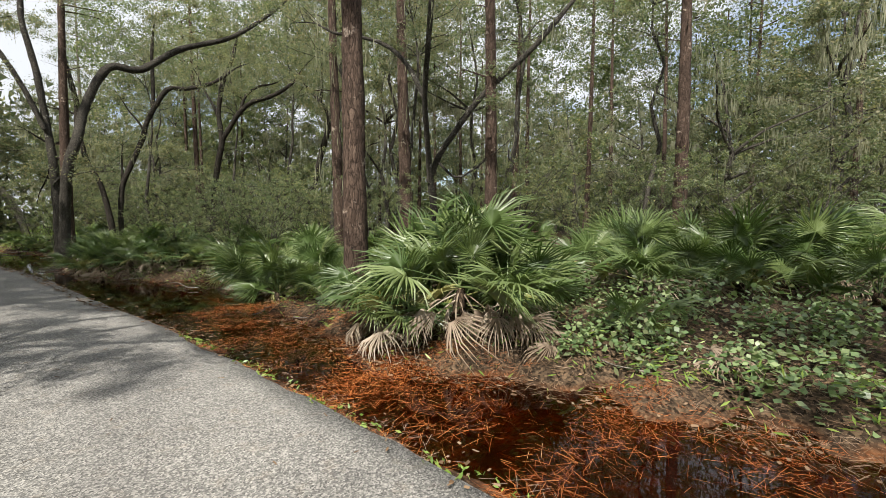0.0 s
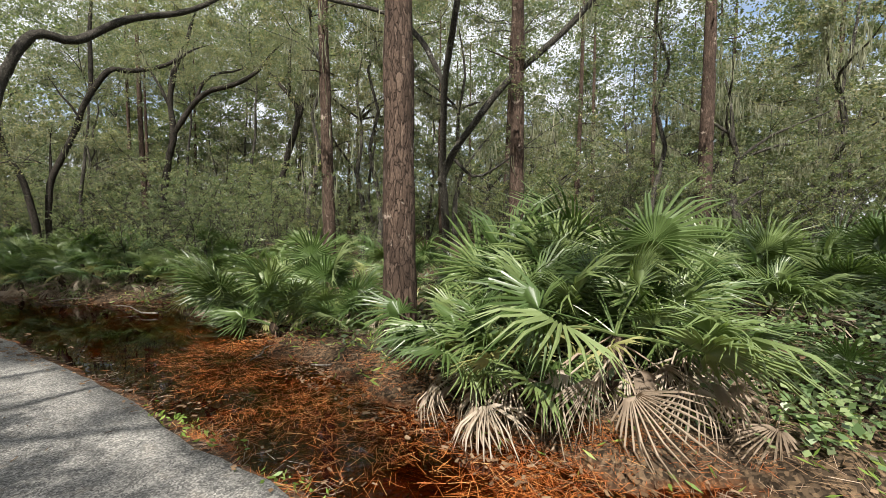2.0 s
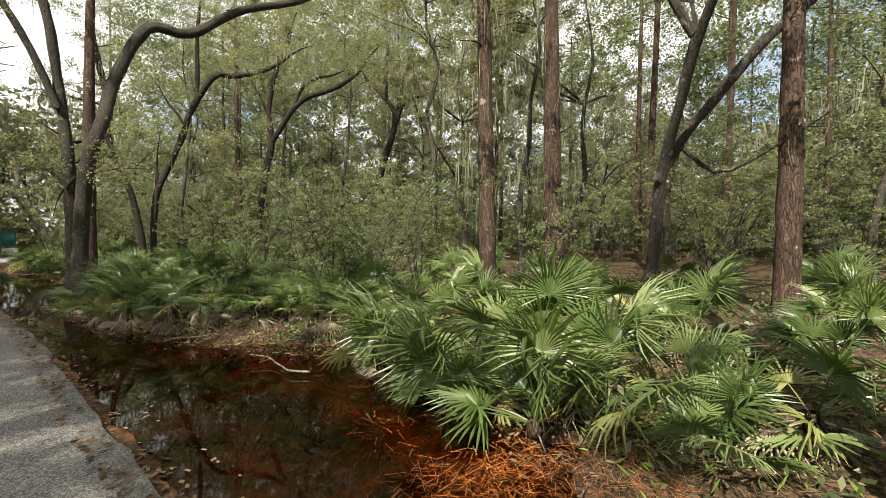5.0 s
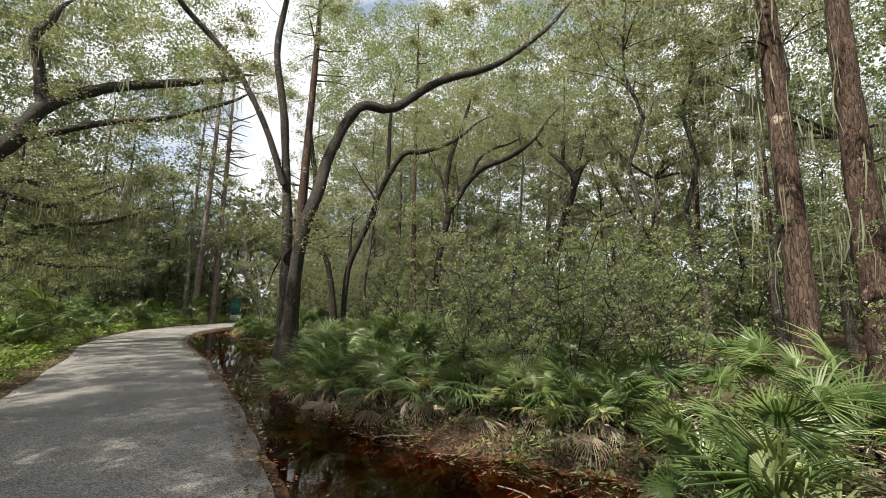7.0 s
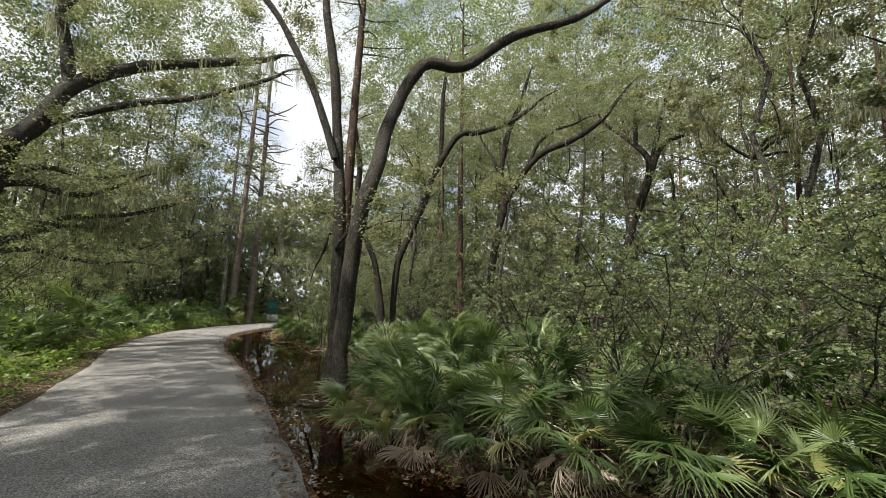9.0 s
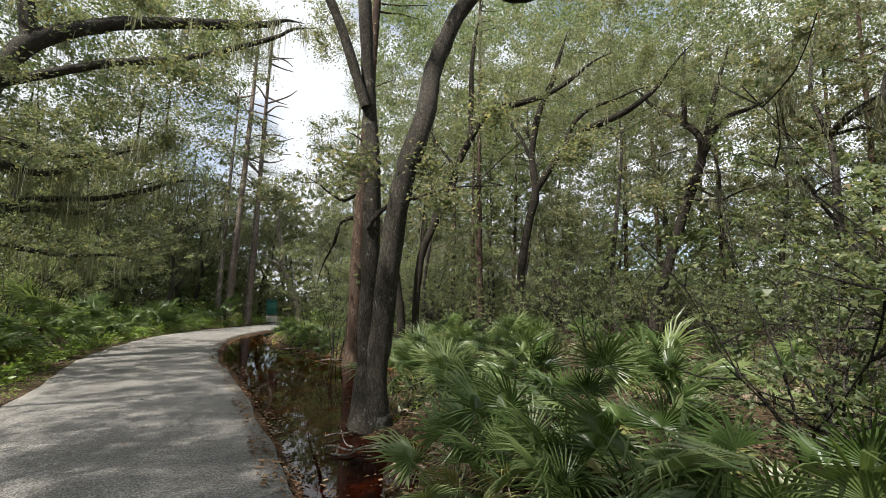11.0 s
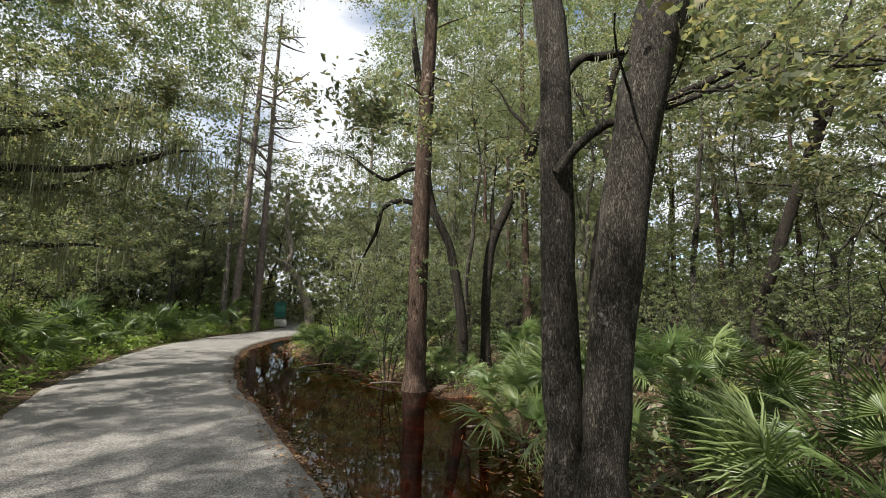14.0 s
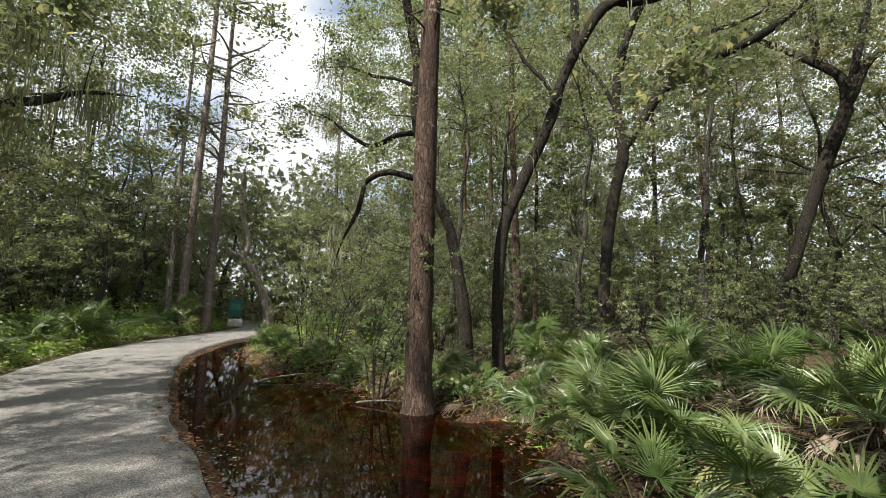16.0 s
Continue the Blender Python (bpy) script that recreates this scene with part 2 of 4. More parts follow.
def water_material():
    """Still tea-brown water: clear looking down, mirror-like at a low angle."""
    m, n, l, b = node_material("tannin_water")
    clear, gloss, mx = n.new("ShaderNodeBsdfTransparent"), n.new("ShaderNodeBsdfGlossy"), n.new("ShaderNodeMixShader")
    clear.inputs["Color"].default_value = (0.38, 0.20, 0.09, 1)
    gloss.inputs["Roughness"].default_value = 0.015
    fr = n.new("ShaderNodeFresnel")
    fr.inputs["IOR"].default_value = 1.5
    co = n.new("ShaderNodeTexCoord")
    k = n.new("ShaderNodeBump")
    k.inputs["Strength"].default_value, k.inputs["Distance"].default_value = 0.05, 0.01
    l.new(noise_of(n, l, 5, 2, co.outputs["Object"]).outputs["Fac"], k.inputs["Height"])
    l.new(k.outputs["Normal"], gloss.inputs["Normal"])
    l.new(fr.outputs["Fac"], mx.inputs["Fac"])
    l.new(clear.outputs["BSDF"], mx.inputs[1])
    l.new(gloss.outputs["BSDF"], mx.inputs[2])
    l.new(mx.outputs["Shader"], n["Material Output"].inputs["Surface"])
    return m


WATER = water_material()


def plain_material(name, colour, rough=0.6):
    m, n, l, b = node_material(name, rough, 0.3)
    t = noise_of(n, l, 9, 5)
    r = ramp_of(n, ((0.3, tuple(c * 0.75 for c in colour)), (0.7, tuple(min(1, c * 1.15) for c in colour))))
    l.new(t.outputs["Fac"], r.inputs["Fac"])
    l.new(r.outputs["Color"], b.inputs["Base Color"])
    return m


SIGN_GREEN = plain_material("sign_green", (0.025, 0.145, 0.11), 0.45)
SIGN_POST = plain_material("weathered_post", (0.30, 0.27, 0.23), 0.85)
SIGN_PALE = plain_material("pale_paper", (0.62, 0.62, 0.58), 0.7)


# ---- mesh helpers ----
def quick_mesh(name, verts, faces):
    """A mesh from arrays: points, and faces that all have the same number of corners."""
    verts, faces = np.asarray(verts, np.float32), np.asarray(faces, np.int32)
    me = bpy.data.meshes.new(name)
    k = faces.shape[1]
    me.vertices.add(len(verts))
    me.vertices.foreach_set("co", verts.ravel())
    me.loops.add(faces.size)
    me.loops.foreach_set("vertex_index", faces.ravel())
    me.polygons.add(len(faces))
    me.polygons.foreach_set("loop_start", np.arange(0, faces.size, k, dtype=np.int32))
    me.update(calc_edges=True)
    return me


def part_mesh(name, me, material, parent=None, label="", smooth=False):
    if not me.materials:
        me.materials.append(material)
    if smooth:
        me.polygons.foreach_set("use_smooth", np.ones(len(me.polygons), bool))
    ob = new(name, me)
    ob.parent = parent
    if label:
        tagged(ob, label)
    return ob


def smooth_path(points, step=0.35):
    """Points and radii along a smooth line through the given (x, y, z, radius)."""
    p = np.array(points, float)
    p = np.vstack([2 * p[0] - p[1], p, 2 * p[-1] - p[-2]])
    out = []
    for i in range(1, len(p) - 2):
        k = max(2, int(np.linalg.norm(p[i + 1][:3] - p[i][:3]) / step))
        for u in np.arange(k) / k:
            a, b, c, d = p[i - 1], p[i], p[i + 1], p[i + 2]
            out.append(0.5 * (2 * b + (c - a) * u + (2 * a - 5 * b + 4 * c - d) * u * u + (3 * b - a - 3 * c + d) * u ** 3))
    out.append(p[-2])
    out = np.array(out)
    out[:, 3] = np.maximum(out[:, 3], 0.006)
    return out


def tube(points, sides=10, rough=0.08, rng=None, step=0.35, flare=0.0):
    """A tapered, slightly knobbly round bar along a smooth path; flare widens its foot."""
    rng = rng or np.random.default_rng(1)
    p = smooth_path(points, step)
    d = np.gradient(p[:, :3], axis=0)
    d /= np.linalg.norm(d, axis=1)[:, None] + 1e-9
    ref = np.where(np.abs(d[:, 2:3]) > 0.8, np.array([[1.0, 0, 0]]), np.array([[0, 0, 1.0]]))
    if np.abs(d[0, 2]) > 0.5:
        ref = np.tile(np.array([[1.0, 0.13, 0]]), (len(p), 1))
    s = np.cross(d, ref)
    s /= np.linalg.norm(s, axis=1)[:, None] + 1e-9
    t = np.cross(s, d)
    ang = np.linspace(0, 2 * np.pi, sides, endpoint=False)
    wob = 1 + rough * rng.standard_normal((len(p), sides)) * 0.6 + rough * rng.standard_normal((len(p), 1)) * 0.5
    r = p[:, 3:4] * wob
    if flare:
        up = p[:, 2:3] - p[0, 2]
        lobes = 1 + 0.35 * np.sin(ang * 5 + 0.7)[None, :]
        r = r * (1 + flare * np.exp(-up / 0.28) * lobes)
    v = p[:, None, :3] + r[..., None] * (np.cos(ang)[None, :, None] * s[:, None, :] + np.sin(ang)[None, :, None] * t[:, None, :])
    n = len(p)
    i, j = np.meshgrid(np.arange(n - 1), np.arange(sides), indexing="ij")
    j2 = (j + 1) % sides
    f = np.stack([i * sides + j, i * sides + j2, (i + 1) * sides + j2, (i + 1) * sides + j], -1).reshape(-1, 4)
    return v.reshape(-1, 3), f


def joined(pieces):
    vs, fs, o = [], [], 0
    for v, f in pieces:
        vs.append(v)
        fs.append(np.asarray(f) + o)
        o += len(v)
    return np.vstack(vs), np.vstack(fs)


def leaf_quads(centres, length, width, rng, up=0.6, hang=0.0):
    """One small pointed leaf, slightly folded to a kite, at each centre."""
    n = len(centres)
    a = rng.standard_normal((n, 3))
    a[:, 2] = a[:, 2] * 0.6 - hang
    a /= np.linalg.norm(a, axis=1)[:, None]
    nrm = rng.standard_normal((n, 3)) * (1 - up)
    nrm[:, 2] += up
    b = np.cross(nrm, a)
    b /= np.linalg.norm(b, axis=1)[:, None] + 1e-9
    size = rng.uniform(0.65, 1.35, (n, 1))
    L, W = a * length * size * 0.5, b * width * size * 0.5
    c = np.asarray(centres)
    v = np.stack([c - L, c + W - L * 0.1, c + L, c - W - L * 0.1], 1).reshape(-1, 3)
    return v, np.arange(4 * n).reshape(-1, 4)


def leaf_tris(centres, length, width, rng, up=0.4):
    """The same for trees further off: one pointed three-cornered leaf at each centre."""
    v, f = leaf_quads(centres, length * 1.15, width * 1.25, rng, up)
    v = v.reshape(-1, 4, 3)[:, 1:, :].reshape(-1, 3)
    return v, np.arange(len(v)).reshape(-1, 3)


def leaf_cloud(tips, per, spread, rng, flat=0.6):
    """Leaf places in uneven tufts round the tips of twigs."""
    tips = np.asarray(tips)
    k = rng.integers(0, len(tips), per)
    c = tips[k] + rng.standard_normal((per, 3)) * spread * np.array([1, 1, flat]) * rng.uniform(0.3, 1.3, (per, 1))
    return c


def moss_strips(tops, rng, longest=0.8, width=0.011):
    """Hanging tufts: each strand a crooked ribbon of two lengths, tapering down."""
    tops = np.asarray(tops)
    n = len(tops)
    ln = rng.uniform(0.2, 1.0, (n, 1)) * longest
    ang = rng.uniform(0, np.pi, n)
    s = np.stack([np.cos(ang), np.sin(ang), 0 * ang], 1) * width * rng.uniform(0.5, 1.5, (n, 1))
    off1, off2 = rng.standard_normal((n, 3)) * 0.03, rng.standard_normal((n, 3)) * 0.05
    mid = tops - np.array([0, 0, 0.5]) * ln + off1
    end = tops - np.array([0, 0, 1.0]) * ln + off2
    v = np.stack([tops - s * 0.6, tops + s * 0.6, mid - s, mid + s, end - s * 0.15, end + s * 0.15], 1).reshape(-1, 3)
    q = np.array([[0, 1, 3, 2], [2, 3, 5, 4]])
    return v, (np.arange(n)[:, None, None] * 6 + q[None]).reshape(-1, 4)


# ---- the lie of the land ----
ROAD_RIGHT = np.array([(30, -22), (8, -4.2), (3.2, -0.1), (0.25, 2.4), (-1.5, 3.96), (-4.2, 6.35), (-6.9, 8.4), (-10.3, 11.15), (-12.4, 12.8), (-15.2, 14.8),
                       (-19.5, 17.7), (-22.3, 19.4), (-25.9, 22.2), (-29.3, 25.5), (-32.2, 29.7), (-35.6, 36.5), (-39.5, 42.5), (-46, 49), (-62, 66)], float)
POOL_WIDTH = np.array([0.3, 1.4, 2.3, 2.2, 1.5, 1.95, 3.9, 1.85, 1.1, 1.6, 4.4, 3.6, 2.4, 1.8, 1.2, 0.1, 0.1, 0.1, 0.1])


def road_side(x, y):
    """Signed distance from the road's pool-side edge (positive on the pool's side) and the pool's width there."""
    P = np.stack([np.ravel(x), np.ravel(y)], 1).astype(float)
    best, side, width = np.full(len(P), 1e9), np.zeros(len(P)), np.zeros(len(P))
    for i in range(len(ROAD_RIGHT) - 1):
        a, b = ROAD_RIGHT[i], ROAD_RIGHT[i + 1]
        d = b - a
        u = np.clip(((P - a) @ d) / (d @ d), 0, 1)
        q = P - (a + u[:, None] * d)
        r = np.hypot(q[:, 0], q[:, 1])
        cross = d[0] * q[:, 1] - d[1] * q[:, 0]
        near = r < best
        best = np.where(near, r, best)
        side = np.where(near, -np.sign(cross), side)
        width = np.where(near, POOL_WIDTH[i] + u * (POOL_WIDTH[i + 1] - POOL_WIDTH[i]), width)
    return best * side, width


def ripple(x, y, s, k):
    return np.sin(x * s + k) * np.cos(y * s * 1.13 - k * 1.7) + 0.5 * np.sin(x * s * 2.3 - y * s * 1.9 + k * 3)


def ground_height(x, y):
    x, y = np.asarray(x, float), np.asarray(y, float)
    d, w = road_side(x, y)
    x, y = np.ravel(x), np.ravel(y)
    edge = w + 0.28 * ripple(x, y, 1.9, 1.0) + 0.15 * ripple(x, y, 5.1, 2.0)
    h = np.full(len(x), -0.035)
    shore = np.clip((d - 0.03) / 0.42, 0, 1)
    h = np.where(d > 0, -0.035 - 0.20 * shore + 0.05 * ripple(x, y, 2.6, 0.4) * shore, h)
    bank = np.clip((d - edge + 0.35) / 0.9, 0, 1)
    bank = bank * bank * (3 - 2 * bank)
    land = 0.02 + 0.38 * np.clip((d - edge) / 3.5, 0, 1) + 0.05 * ripple(x, y, 1.3, 0.3) + 0.35 * np.clip((d - 12) / 30, 0, 1)
    h = np.where(d > 0, h * (1 - bank) + land * bank, h)
    left = np.clip((-d - 3.5) / 1.5, 0, 1)
    h = np.where(d < -3.4, h + left * (0.05 + 0.05 * ripple(x, y, 1.1, 0.9) + 0.2 * np.clip((-d - 5) / 20, 0, 1)), h)
    return h


def ground_at(x, y):
    return float(ground_height(np.array([x]), np.array([y]))[0])


def make_ground():
    def axis(lo, hi, step):
        out = np.array([60.0, 120, 220, 400])
        return np.concatenate([lo - out[::-1], np.arange(lo - 48, lo, 4.0), np.arange(lo, hi, step), np.arange(hi, hi + 48, 4.0), hi + out])
    xs, ys = axis(-42, 12, 0.22), axis(-4, 36, 0.22)
    X, Y = np.meshgrid(xs, ys, indexing="ij")
    Z = ground_height(X, Y)
    v = np.stack([X.ravel(), Y.ravel(), Z], 1)
    i, j = np.meshgrid(np.arange(len(xs) - 1), np.arange(len(ys) - 1), indexing="ij")
    k = len(ys)
    f = np.stack([i * k + j, (i + 1) * k + j, (i + 1) * k + j + 1, i * k + j + 1], -1).reshape(-1, 4)
    g = part_mesh("ground", quick_mesh("ground", v, f), GROUND, smooth=True)
    return tagged(g, "forest floor of brown leaf mould and pine needles", "ground", kind="structure")


def make_road():
    """The asphalt path, 3.4 m wide, with ragged edges, a low crown and a real thickness."""
    p = smooth_path([(x, y, 0, 1) for x, y in ROAD_RIGHT[1:]], 0.25)[:, :2]
    d = np.gradient(p, axis=0)
    d /= np.linalg.norm(d, axis=1)[:, None]
    nrm = np.stack([-d[:, 1], d[:, 0]], 1)
    rng = np.random.default_rng(5)
    prof = [(-0.05, -0.12), (-0.02, -0.004), (0.25, 0.004), (1.0, 0.016), (1.7, 0.02), (2.4, 0.016), (3.15, 0.004), (3.42, -0.006), (3.45, -0.12)]
    rag = np.convolve(rng.standard_normal(len(p) + 6), np.ones(3) / 3, "same")[:len(p)] * 0.05
    v = np.zeros((len(p), len(prof), 3))
    for k, (s, z) in enumerate(prof):
        off = s + (rag if k < 2 else -rag if k > 6 else 0)
        v[:, k, :2] = p + nrm * np.reshape(off, (-1, 1))
        v[:, k, 2] = z
    n, c = len(p), len(prof)
    i, j = np.meshgrid(np.arange(n - 1), np.arange(c - 1), indexing="ij")
    f = np.stack([i * c + j, i * c + j + 1, (i + 1) * c + j + 1, (i + 1) * c + j], -1).reshape(-1, 4)
    r = part_mesh("road", quick_mesh("road", v.reshape(-1, 3), f), ASPHALT, smooth=True)
    return tagged(r, "worn grey asphalt path with ragged edges", "path", kind="structure")


def make_water():
    v = [(-40, -3, -0.105), (9, -3, -0.105), (9, 38, -0.105), (-40, 38, -0.105)]
    w = part_mesh("water", quick_mesh("water", v, [(0, 1, 2, 3)]), WATER)
    return tagged(w, "still tea-brown flood water beside the path", "water", kind="structure")


make_ground()
make_road()
make_water()


# ---- trees ----
def twig_tips(path, rng, first=0.35, reach=0.9, count=30):
    """Tips of imagined twigs round the outer stretch of a limb."""
    p = smooth_path(path, 0.3)
    p = p[int(len(p) * first):]
    k = rng.integers(0, len(p), count)
    off = rng.standard_normal((count, 3)) * reach
    off[:, 2] = np.abs(off[:, 2]) * 0.7 - 0.15 * reach
    return p[k, :3] + off, p[k, :3]


def twigs(starts, tips, rng, sides=4, radius=0.012):
    out = []
    for a, b in zip(starts, tips):
        m = (a + b) / 2 + rng.standard_normal(3) * 0.08 * np.linalg.norm(b - a)
        out.append(tube([(*a, radius), (*m, radius * 0.7), (*b, radius * 0.35)], sides, 0.1, rng, 0.6))
    return joined(out)


def oak(name, label, base, stems, seed, leaves=9000, moss=300, bark=None, leaf=None, reach=1.0, leaf_len=0.085, sides=12, flare=0.5, crown_from=0.45, group="", clump=0.42, limb_from=0.3, moss_len=0.8):
    """A crooked tree: the first stem is the trunk, the others limbs; a crown in tufts round the limbs' outer ends."""
    rng = np.random.default_rng(seed)
    bark = bark or OAK_BARK
    tree = tagged(new(name), label, "tree", group)
    tree.location = (base[0], base[1], 0)
    foot = ground_at(*base) - 0.12
    tips, starts = [], []
    for k, s in enumerate(stems):
        s = list(s)
        if k == 0 and s[0][2] > foot:
            s.insert(0, (s[0][0], s[0][1], foot, s[0][3] * 1.08))
        low = s[0][2] < 0.6
        e, q = np.array(s[-1][:3]), np.array(s[-2][:3])
        away = (e - q) / (np.linalg.norm(e - q) + 1e-9)
        s.append((*(e + away * 0.7 + np.array([0.1, -0.05, 0.12])), s[-1][3] * 0.55))
        s.append((*(e + away * 1.5 + np.array([0.1, 0.15, 0.1])), 0.008))
        part_mesh("trunk" if k == 0 else "limb", quick_mesh("trunk", *tube(s, sides if s[0][3] > 0.09 else 5 if group else 8, 0.07, rng, 0.7 if group else 0.22, flare if low else 0.0)), bark, tree, smooth=True)
        t, a = twig_tips(s, rng, crown_from if k == 0 else limb_from, reach, 34)
        tips.append(t)
        starts.append(a)
    tips, starts = np.vstack(tips), np.vstack(starts)
    near = np.linalg.norm(tips - starts, axis=1) < 1.25
    few = np.flatnonzero(near)[::4 if group else 1]
    tagged(part_mesh("branchwork", quick_mesh("branchwork", *twigs(starts[few], tips[few], rng, 3 if group else 4)), bark, tree), kind="stuff")
    if leaves:
        c = leaf_cloud(tips[rng.random(len(tips)) < clump], leaves, 0.175 * reach, rng)
        tagged(part_mesh("crown", quick_mesh("crown", *(leaf_tris if group else leaf_quads)(c, leaf_len, leaf_len * 0.5, rng)), leaf or OAK_LEAF, tree), kind="stuff")
    if moss:
        k = rng.integers(0, len(starts), moss)
        tuft = starts[k] * 0.85 + tips[k] * 0.15
        tuft = np.repeat(tuft, 8, 0) + rng.standard_normal((moss * 8, 3)) * np.array([0.12, 0.12, 0.07])
        tagged(part_mesh("spanish_moss", quick_mesh("spanish_moss", *moss_strips(tuft, rng, moss_len)), MOSS, tree), "grey-green hanging moss", kind="stuff")
    return tree


def pine(name, label, base, lean, height, radius, seed, leaves=5000, bark=None, crown_at=0.62, stubs=6, group="", dead=False, vines=0):
    """A straight pine: tall plated trunk, broken branch stubs, a high open crown of needle tufts."""
    rng = np.random.default_rng(seed)
    bark = bark or PINE_BARK
    tree = tagged(new(name), label, "tree", group)
    tree.location = (base[0], base[1], 0)
    foot = ground_at(*base) - 0.12
    hs = np.linspace(0, 1, 9)
    path = [(lean[0] * h * height + 0.05 * math.sin(seed + 5 * h), lean[1] * h * height + 0.05 * math.cos(seed * 2 + 4 * h), foot + h * height, radius * (1.04 - 0.72 * h)) for h in hs]
    part_mesh("trunk", quick_mesh("trunk", *tube(path, 14, 0.05, rng, 0.3, 0.35)), bark, tree, smooth=True)
    pp = smooth_path(path, 0.3)
    tips = []
    limbs = []
    count = stubs + (0 if dead else 14)
    for k in range(count):
        stub = k < stubs
        h = rng.uniform(0.25, 0.75) if stub and not dead else rng.uniform(0.45 if dead else crown_at, 0.98)
        q = pp[int(h * (len(pp) - 1))]
        a = rng.uniform(0, 2 * np.pi)
        ln = rng.uniform(0.3, 0.9) if stub and not dead else rng.uniform(1.0, 2.6) * (1.3 - h) + (1.3 if dead else 0.5)
        e = q[:3] + np.array([math.cos(a) * ln, math.sin(a) * ln, ln * rng.uniform(-0.15, 0.45)])
        m = (q[:3] + e) / 2 + rng.standard_normal(3) * 0.08 * ln
        r0 = 0.085 if dead else 0.03 if stub else 0.045
        limbs.append(tube([(*q[:3], r0), (*m, r0 * 0.7), (*e, r0 * 0.3)], 5, 0.1, rng, 0.3))
        if not stub:
            for u in np.linspace(0.4, 1.0, 6):
                tips.append(q[:3] * (1 - u) + e * u + rng.standard_normal(3) * 0.3)
    if vines:
        q = pp[rng.integers(int(len(pp) * 0.15), int(len(pp) * 0.75), vines), :3] + rng.standard_normal((vines, 3)) * np.array([0.6, 0.6, 0.3])
        tagged(part_mesh("hanging_vines", quick_mesh("hanging_vines", *moss_strips(q, rng, 1.0, 0.009)), MOSS, tree), "dry grey hanging vines and moss", kind="stuff")
    if group:
        tagged(part_mesh("branchwork", quick_mesh("branchwork", *joined(limbs)), bark, tree), kind="stuff")
    else:
        for piece in limbs:
            part_mesh("branch", quick_mesh("branch", *piece), bark, tree)
    if leaves and tips:
        c = leaf_cloud(tips, leaves, 0.32, rng, 0.8)
        tagged(part_mesh("crown", quick_mesh("crown", *leaf_tris(c, 0.24, 0.024, rng, 0.2)), PINE_LEAF, tree), kind="stuff")
    return tree


oak("live_oak", "twin-stemmed oak with dark furrowed bark at the water's edge", (-14.49, 15.95),
    [[(0.06, 0.09, -0.16, 0.22), (0.02, 0.16, 0.45, 0.19), (-0.01, 0.19, 0.85, 0.165), (-0.04, 0.2, 1.61, 0.152), (-0.05, 0.18, 2.69, 0.142), (-0.04, 0.1, 3.91, 0.138), (-0.14, 0.03, 5.22, 0.117), (-0.21, -0.19, 7.08, 0.105), (-0.44, -0.4, 8.9, 0.09), (-0.34, -0.31, 10.55, 0.07)],
     [(0.22, 0.05, -0.15, 0.23), (0.27, 0.02, 0.45, 0.185), (0.31, 0.0, 0.85, 0.16), (0.38, -0.0, 1.62, 0.176), (0.52, -0.08, 2.7, 0.17), (0.72, -0.1, 3.75, 0.168), (0.92, 0.1, 4.76, 0.16), (0.79, 0.72, 6.13, 0.15), (1.33, 1.22, 7.67, 0.145), (2.1, 1.92, 7.84, 0.135), (3.18, 2.91, 9.04, 0.12), (4.7, 4.3, 10.13, 0.1), (6.06, 5.54, 11.79, 0.08), (6.8, 6.23, 13, 0.06)],
     [(-0.1, -0.1, 5.0, 0.09), (-0.46, -0.42, 6.35, 0.085), (-0.85, -0.77, 7.41, 0.08), (-1.33, -1.21, 8.43, 0.07), (-2.21, -2.03, 9.62, 0.076)],
     [(-0.01, 0, 2.94, 0.048), (0.14, 0, 3.14, 0.04), (0.39, 0, 3.31, 0.035), (0.62, 0, 3.32, 0.03)],
     ],
    100, 36000, 0, crown_from=0.78, reach=1.5, leaf_len=0.072, limb_from=0.6)
oak("live_oak", "crooked forked oak leaning out over the palmettos", (-0.5, 14.5),
    [[(0.3, 0.0, 0.3, 0.125), (0.26, -0.51, 1.5, 0.115), (0.1, -1.15, 3.0, 0.105), (0.04, -1.85, 4.0, 0.08), (0.0, -2.57, 5.0, 0.075), (0.11, -3.31, 6.0, 0.07), (0.27, -4.04, 7.5, 0.062), (0.35, -4.4, 8.6, 0.05)],
     [(0.04, -1.1, 2.85, 0.101), (0.4, -1.35, 3.65, 0.093), (0.75, -1.52, 4.15, 0.092), (1.46, -1.7, 5.1, 0.087), (2.2, -1.85, 5.8, 0.080), (3.1, -2.0, 6.6, 0.078), (3.9, -2.1, 7.5, 0.066), (4.4, -2.2, 8.1, 0.053)],
     [(0.0, -2.33, 5.0, 0.072), (-0.55, -2.1, 6.1, 0.067), (-1.4, -1.6, 6.9, 0.054), (-2.8, -1.3, 7.3, 0.040)],
     [(0.3, -1.3, 3.5, 0.048), (0.85, -1.5, 2.96, 0.039), (1.3, -1.7, 3.1, 0.030), (1.7, -1.9, 3.38, 0.020)],
     ],
    101, 24000, 20, reach=1.5, leaf_len=0.07, crown_from=0.7, limb_from=0.55)
